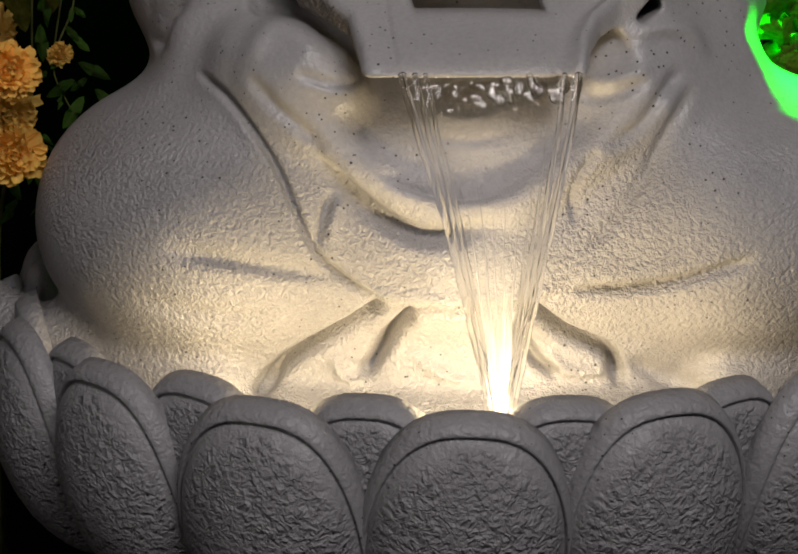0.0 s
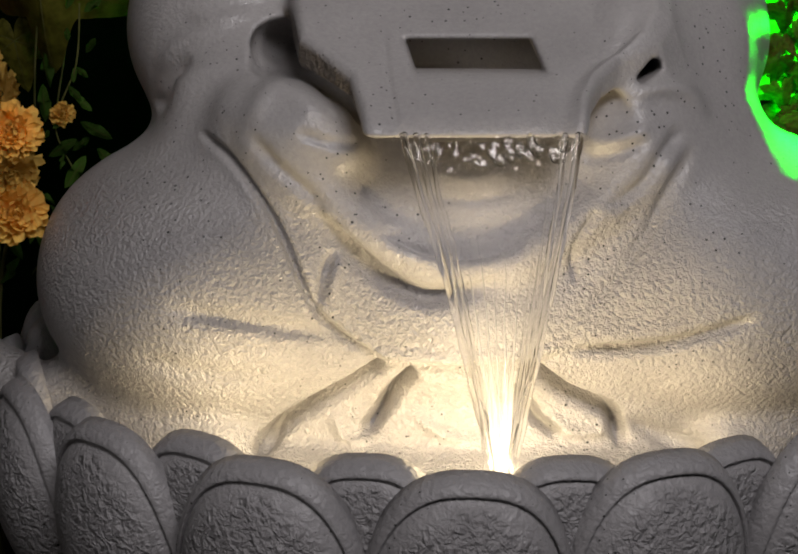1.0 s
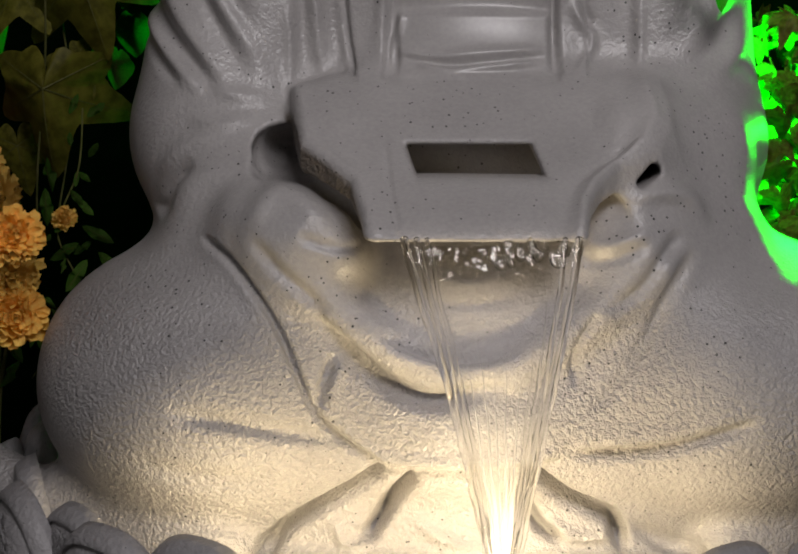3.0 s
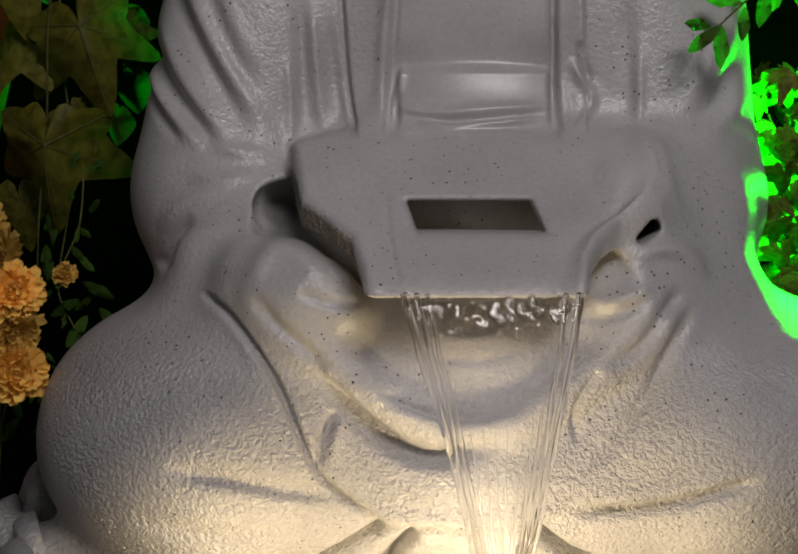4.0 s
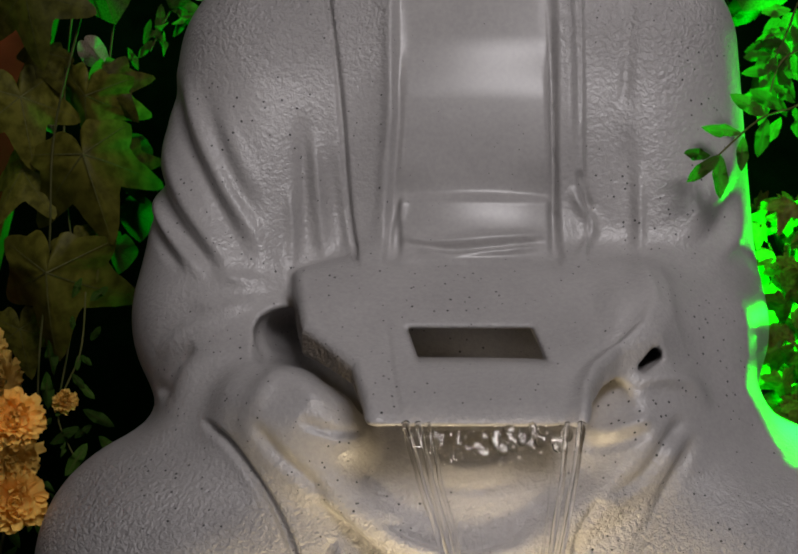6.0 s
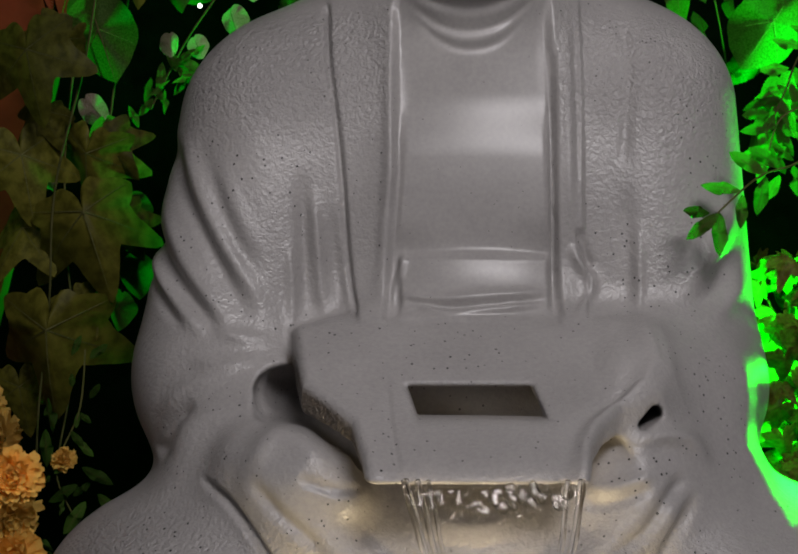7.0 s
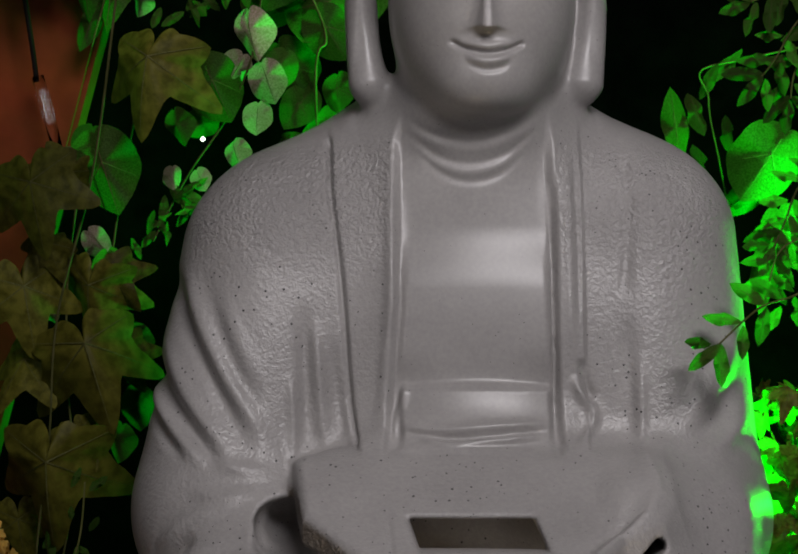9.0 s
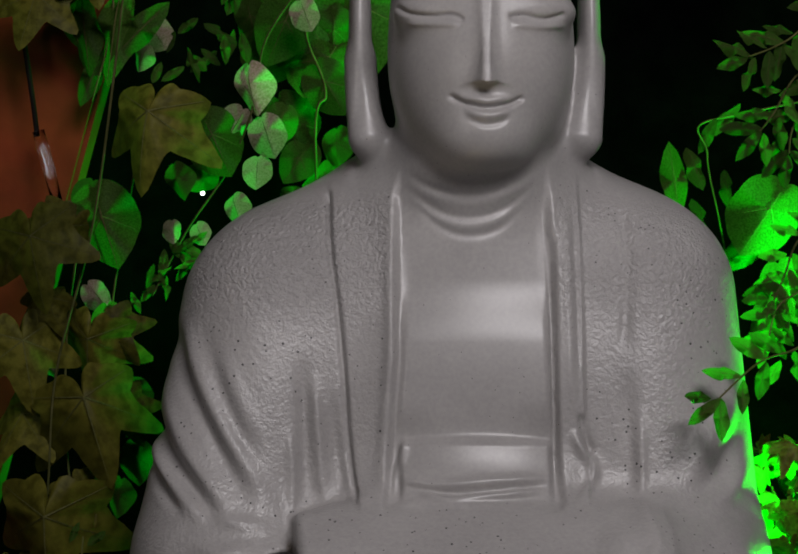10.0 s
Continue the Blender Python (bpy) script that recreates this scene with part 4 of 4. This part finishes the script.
trailing(pale, [(-0.211, 0.300, 1.249), (-0.222, 0.300, 1.209), (-0.250, 0.300, 1.175), (-0.193, 0.300, 1.181)], "lance", 16, 0.035, 0.03)

stem = [(-0.02, 0.48, 0.0), (-0.06, 0.46, 0.5), (-0.102, 0.400, 1.069), (-0.091, 0.400, 1.158), (-0.114, 0.400, 1.230), (-0.091, 0.400, 1.302)]
green = vine("broad_leaf_plant", "broad-leaved plant glowing in green light behind the shoulder", "plant", stem, 0.002)
for place, size, turn in (((-0.140, 0.440, 1.285), 0.20, -15), ((-0.050, 0.450, 1.270), 0.16, 12), ((-0.088, 0.430, 1.205), 0.12, -35), ((-0.140, 0.430, 1.130), 0.10, 25), ((-0.138, 0.400, 1.242), 0.11, -20), ((-0.091, 0.400, 1.170), 0.085, 30), ((-0.121, 0.420, 1.084), 0.07, -30), ((-0.079, 0.420, 1.102), 0.06, 10), ((-0.091, 0.420, 1.066), 0.06, -60), ((-0.166, 0.450, 1.210), 0.08, 60), ((-0.083, 0.440, 1.239), 0.08, 0), ((-0.184, 0.450, 1.259), 0.06, 10), ((-0.133, 0.420, 1.036), 0.04, 60)):
    leaf(green, "broad", place, size, turn)
stem = [(-0.319, 0.240, 1.264), (-0.313, 0.240, 1.208), (-0.336, 0.250, 1.121)]
blade = vine("strap_leaf_plant", "plant with long strap leaves in green light", "plant", stem, 0.0015)
for place, size, turn in (((-0.309, 0.230, 1.200), 0.13, -8), ((-0.282, 0.230, 1.195), 0.09, -45), ((-0.345, 0.250, 1.199), 0.10, 5), ((-0.338, 0.260, 1.151), 0.07, -20), ((-0.367, 0.260, 1.224), 0.09, 20)):
    leaf(blade, "lance", place, size, turn, 15)

# small-leaved trailer among the flowers
stem = [(-0.302, 0.040, 0.672), (-0.306, 0.030, 0.615), (-0.326, 0.020, 0.558), (-0.306, 0.020, 0.500), (-0.328, 0.030, 0.458), (-0.357, 0.030, 0.412)]
small = vine("small_leaf_vine", "thin trailing vine with small oval leaves beside the flowers", "vine", stem, 0.0010)
for place, size, turn in (((-0.288, 0.020, 0.554), 0.030, 60), ((-0.280, 0.020, 0.529), 0.026, 55), ((-0.299, 0.020, 0.581), 0.020, 40), ((-0.307, 0.010, 0.516), 0.032, -35), ((-0.319, 0.010, 0.539), 0.030, -60), ((-0.338, 0.030, 0.579), 0.032, 0), ((-0.337, 0.040, 0.609), 0.030, 10), ((-0.303, 0.040, 0.607), 0.016, 60),
                          ((-0.350, 0.000, 0.465), 0.030, -10), ((-0.340, 0.020, 0.490), 0.022, 50), ((-0.368, 0.000, 0.449), 0.030, 30), ((-0.351, 0.020, 0.474), 0.020, 60), ((-0.372, 0.000, 0.424), 0.028, -30), ((-0.345, 0.020, 0.452), 0.024, 15)):
    leaf(small, "lance", place, size * 1.15, turn)
trailing(small, stem, "lance", 18, 0.02, 0.02, 50)


# ---- flowers ----
def bloom_mesh(name, seed):
    """A full double flower, about 1 across: rings of notched, cupped petals."""
    rnd = random.Random(seed)
    verts, faces = [], []
    for ring, (count, lift, long, up) in enumerate(((18, 8, 0.52, 0.0), (18, 24, 0.50, 0.02), (16, 42, 0.46, 0.05), (13, 58, 0.40, 0.08), (9, 74, 0.34, 0.10), (5, 86, 0.30, 0.12))):
        for i in range(count):
            w = 2 * math.pi * (i + 0.5 * (ring % 2) + rnd.uniform(-0.25, 0.25)) / count
            m = Matrix.Rotation(w, 3, "Z") @ Matrix.Rotation(-radians(lift + rnd.uniform(-10, 10)), 3, "Y")
            q = long * rnd.uniform(0.88, 1.12)
            base = len(verts)
            for t, h in ((0.15, 0.03), (0.5, 0.075), (0.85, 0.095), (1.0, 0.07)):
                for sgn in (-1, -0.4, 0.4, 1):
                    notch = rnd.uniform(-0.05, 0.04) if t == 1.0 else 0
                    p = m @ Vector((q * (t + notch), sgn * h, 0.05 * t * t * abs(sgn) + 0.10 * (t ** 3) * rnd.uniform(-0.4, 1)))
                    verts.append(p + Vector((0, 0, up)))
            for a in range(3):
                for b in range(3):
                    k = base + a * 4 + b
                    faces.append((k, k + 1, k + 5, k + 4))
    return mesh_from(name, verts, faces, BLOOM)


def cup_mesh():
    v, f = tube([(0, 0, -0.42), (0, 0, -0.2), (0, 0, -0.06), (0, 0, 0.02)], 0.05, 10, 3.0)
    return mesh_from("calyx", v, f, STEM)


BLOOMS, CUP = [bloom_mesh("bloom", k) for k in range(3)], cup_mesh()
for k, (place, size, tip, side) in enumerate((
    ((-0.364, -0.030, 0.594), 0.052, 75, -25), ((-0.351, -0.050, 0.563), 0.054, 80, 10), ((-0.356, -0.050, 0.529), 0.056, 95, 20), ((-0.350, -0.060, 0.494), 0.060, 88, 12), ((-0.388, -0.020, 0.621), 0.05, 70, 0),
    ((-0.378, -0.060, 0.551), 0.055, 85, -20))):
    flower = new("marigold")
    tagged(flower, "ruffled orange-yellow double flower on a green stem", "flower", "orange flowers")
    spin = Matrix.Translation(place) @ Matrix.Rotation(radians(side), 4, "Z") @ Matrix.Rotation(radians(tip), 4, "X")
    tagged(part("bloom", BLOOMS[k % 3], flower), kind="stuff").matrix_world = spin @ Matrix.Diagonal((size, size, size, 1))
    part("calyx", CUP, flower).matrix_world = spin @ Matrix.Diagonal((size, size, size, 1))
    a = spin @ Vector((0, 0, -0.4 * size))
    v, f = tube(spline([a, a + Vector((-0.01, 0.03, -0.02)), a + Vector((-0.03, 0.04, -0.12)), (a.x - 0.05, a.y + 0.05, 0.0)], 6), 0.002, 6)
    part("stem", mesh_from("stem", v, f, STEM), flower)
bud = new("flower_bud")
tagged(bud, "small half-open yellow bud on a thin stem", "flower")
spin = Matrix.Translation((-0.318, 0.020, 0.568)) @ Matrix.Rotation(radians(60), 4, "X") @ Matrix.Diagonal((0.024, 0.024, 0.03, 1))
tagged(part("bloom", BLOOMS[1], bud), kind="stuff").matrix_world = spin
part("calyx", CUP, bud).matrix_world = spin

# ---- plants beside the other arm ----
def sprig(name, label, stem, pairs, size, group=""):
    root = vine(name, label, "plant", stem, 0.0012, group)
    line = spline(stem, 12)
    for i in range(pairs):
        k = int((i + 0.7) / pairs * (len(line) - 1))
        way = (line[min(k + 1, len(line) - 1)] - line[max(k - 1, 0)]).normalized()
        base = math.degrees(math.atan2(way.x, -way.z))
        for s in (-1, 1):
            turn = base + s * dice.uniform(38, 60)
            w = radians(turn)
            q = line[k] + Vector((math.sin(w), dice.uniform(-0.2, 0.2), -math.cos(w))) * size * 0.5
            leaf(root, "lance", q, size * dice.uniform(0.85, 1.15), turn, 30)
    tip = line[-1] - line[-2]
    leaf(root, "lance", line[-1] + tip.normalized() * size * 0.45, size, math.degrees(math.atan2(tip.x, -tip.z)), 15)
    return root


FERN = "spray of pointed leaflets lit bright green, reaching past the arm"
sprig("leaf_spray", FERN, [(0.404, 0.020, 0.870), (0.357, -0.020, 0.847), (0.316, -0.060, 0.834), (0.270, -0.100, 0.799)], 6, 0.036, "leaf sprays")
sprig("leaf_spray", FERN, [(0.429, 0.080, 0.912), (0.387, 0.070, 0.906), (0.360, 0.060, 0.891), (0.348, 0.050, 0.861)], 5, 0.034, "leaf sprays")
sprig("leaf_spray", FERN, [(0.420, 0.080, 0.981), (0.385, 0.080, 0.957), (0.368, 0.070, 0.921), (0.355, 0.060, 0.896)], 6, 0.036, "leaf sprays")
HIGH = "hanging spray of pointed leaves half in shade"
sprig("leaf_spray", HIGH, [(0.439, 0.120, 1.217), (0.397, 0.120, 1.171), (0.370, 0.110, 1.153), (0.342, 0.100, 1.141)], 5, 0.040, "leaf sprays")
sprig("leaf_spray", HIGH, [(0.433, 0.120, 1.160), (0.392, 0.120, 1.124), (0.369, 0.110, 1.087), (0.351, 0.100, 1.065)], 4, 0.040, "leaf sprays")
sprig("leaf_spray", HIGH, [(0.422, 0.120, 1.140), (0.391, 0.120, 1.078), (0.385, 0.120, 1.047)], 4, 0.038, "leaf sprays")
big = vine("bright_leaf_plant", "broad leaves glaring in the green lamp's light", "plant", [(0.8, 0.6, 0.0), (0.72, 0.5, 0.9), (0.489, 0.460, 1.046), (0.428, 0.460, 1.009)], 0.0016)
leaf(big, "broad", (0.424, 0.400, 1.022), 0.125, -36, 8)
leaf(big, "lance", (0.409, 0.430, 0.982), 0.105, -55, 8)
leaf(big, "lance", (0.292, 0.260, 1.036), 0.085, 190, 10)
leaf(big, "broad", (0.445, 0.420, 0.934), 0.09, 20, 25)
leaf(big, "lance", (0.418, 0.420, 0.898), 0.09, -20, 25)
dim = vine("dim_vine", "dark trailing vine with narrow leaves in deep shade", "vine", [(0.95, 0.6, 0.0), (0.90, 0.55, 0.8), (0.7, 0.5, 1.15), (0.379, 0.450, 1.136), (0.360, 0.450, 1.093), (0.372, 0.450, 1.020), (0.383, 0.450, 0.960)], 0.0015)
trailing(dim, [(0.379, 0.450, 1.136), (0.360, 0.450, 1.093), (0.372, 0.450, 1.020), (0.383, 0.450, 0.960)], "lance", 6, 0.06, 0.02)
bush = vine("ivy_bush", "dense ivy bush flooded with green light behind the arm", "ivy", [(0.389, 0.020, 0.778), (0.376, 0.020, 0.683), (0.383, 0.020, 0.557), (0.394, 0.100, 0.460)], 0.002)
trailing(bush, [(0.365, 0.020, 0.764), (0.372, 0.020, 0.683), (0.373, 0.020, 0.611), (0.389, 0.020, 0.538)], "ivy", 22, 0.034, 0.02, 55)
trailing(bush, [(0.411, 0.280, 0.758), (0.416, 0.280, 0.665), (0.420, 0.280, 0.581), (0.439, 0.260, 0.500)], "ivy", 60, 0.036, 0.03, 55)
leaf(bush, "broad", (0.223, -0.030, 0.621), 0.028, 40, 10)

# ---- wooden post, cord with glass drop, small light ----
bm = bmesh.new()
bmesh.ops.create_cube(bm, size=1)
for p in bm.verts:
    p.co = Vector((p.co.x * 0.14, p.co.y * 0.05, p.co.z * 2.2))
bmesh.ops.bevel(bm, geom=bm.edges[:], offset=0.006, segments=2, affect="EDGES")
me = bpy.data.meshes.new("wooden_post")
bm.to_mesh(me)
bm.free()
me.materials.append(WOOD)
post = tagged(new("wooden_post", me), "leaning red-brown varnished wooden post behind the ivy", "post")
post.matrix_world = Matrix.Translation((-0.424, 0.34, 1.09)) @ Matrix.Rotation(radians(14), 4, "Y")
drop = new("glass_drop")
tagged(drop, "clear glass rod hanging on a dark cord", "ornament")
v, f = tube(spline([(-0.430, 0.270, 1.271), (-0.415, 0.270, 1.192), (-0.404, 0.270, 1.125), (-0.3985, 0.270, 1.085)], 6), 0.003, 8)
part("cord", mesh_from("cord", v, f, SOIL), drop)
v, f = tube([(-0.3975, 0.270, 1.092), (-0.393, 0.270, 1.075), (-0.384, 0.270, 1.045), (-0.376, 0.270, 1.014)], 0.0068, 12, 0.9)
part("rod", mesh_from("rod", v, f, WATER), drop)
glow, _n, _l, _b = material("bulb_glow", (1, 1, 1), 0.3)
_b.inputs["Emission Color"].default_value, _b.inputs["Emission Strength"].default_value = (1, 0.97, 0.9, 1), 6.0
bm = bmesh.new()
bmesh.ops.create_uvsphere(bm, u_segments=12, v_segments=8, radius=0.0023)
me = bpy.data.meshes.new("fairy_light")
bm.to_mesh(me)
bm.free()
me.materials.append(glow)
tagged(new("fairy_light", me), "tiny white light bulb among the leaves", "light").matrix_world = Matrix.Translation((-0.216, 0.250, 1.022))
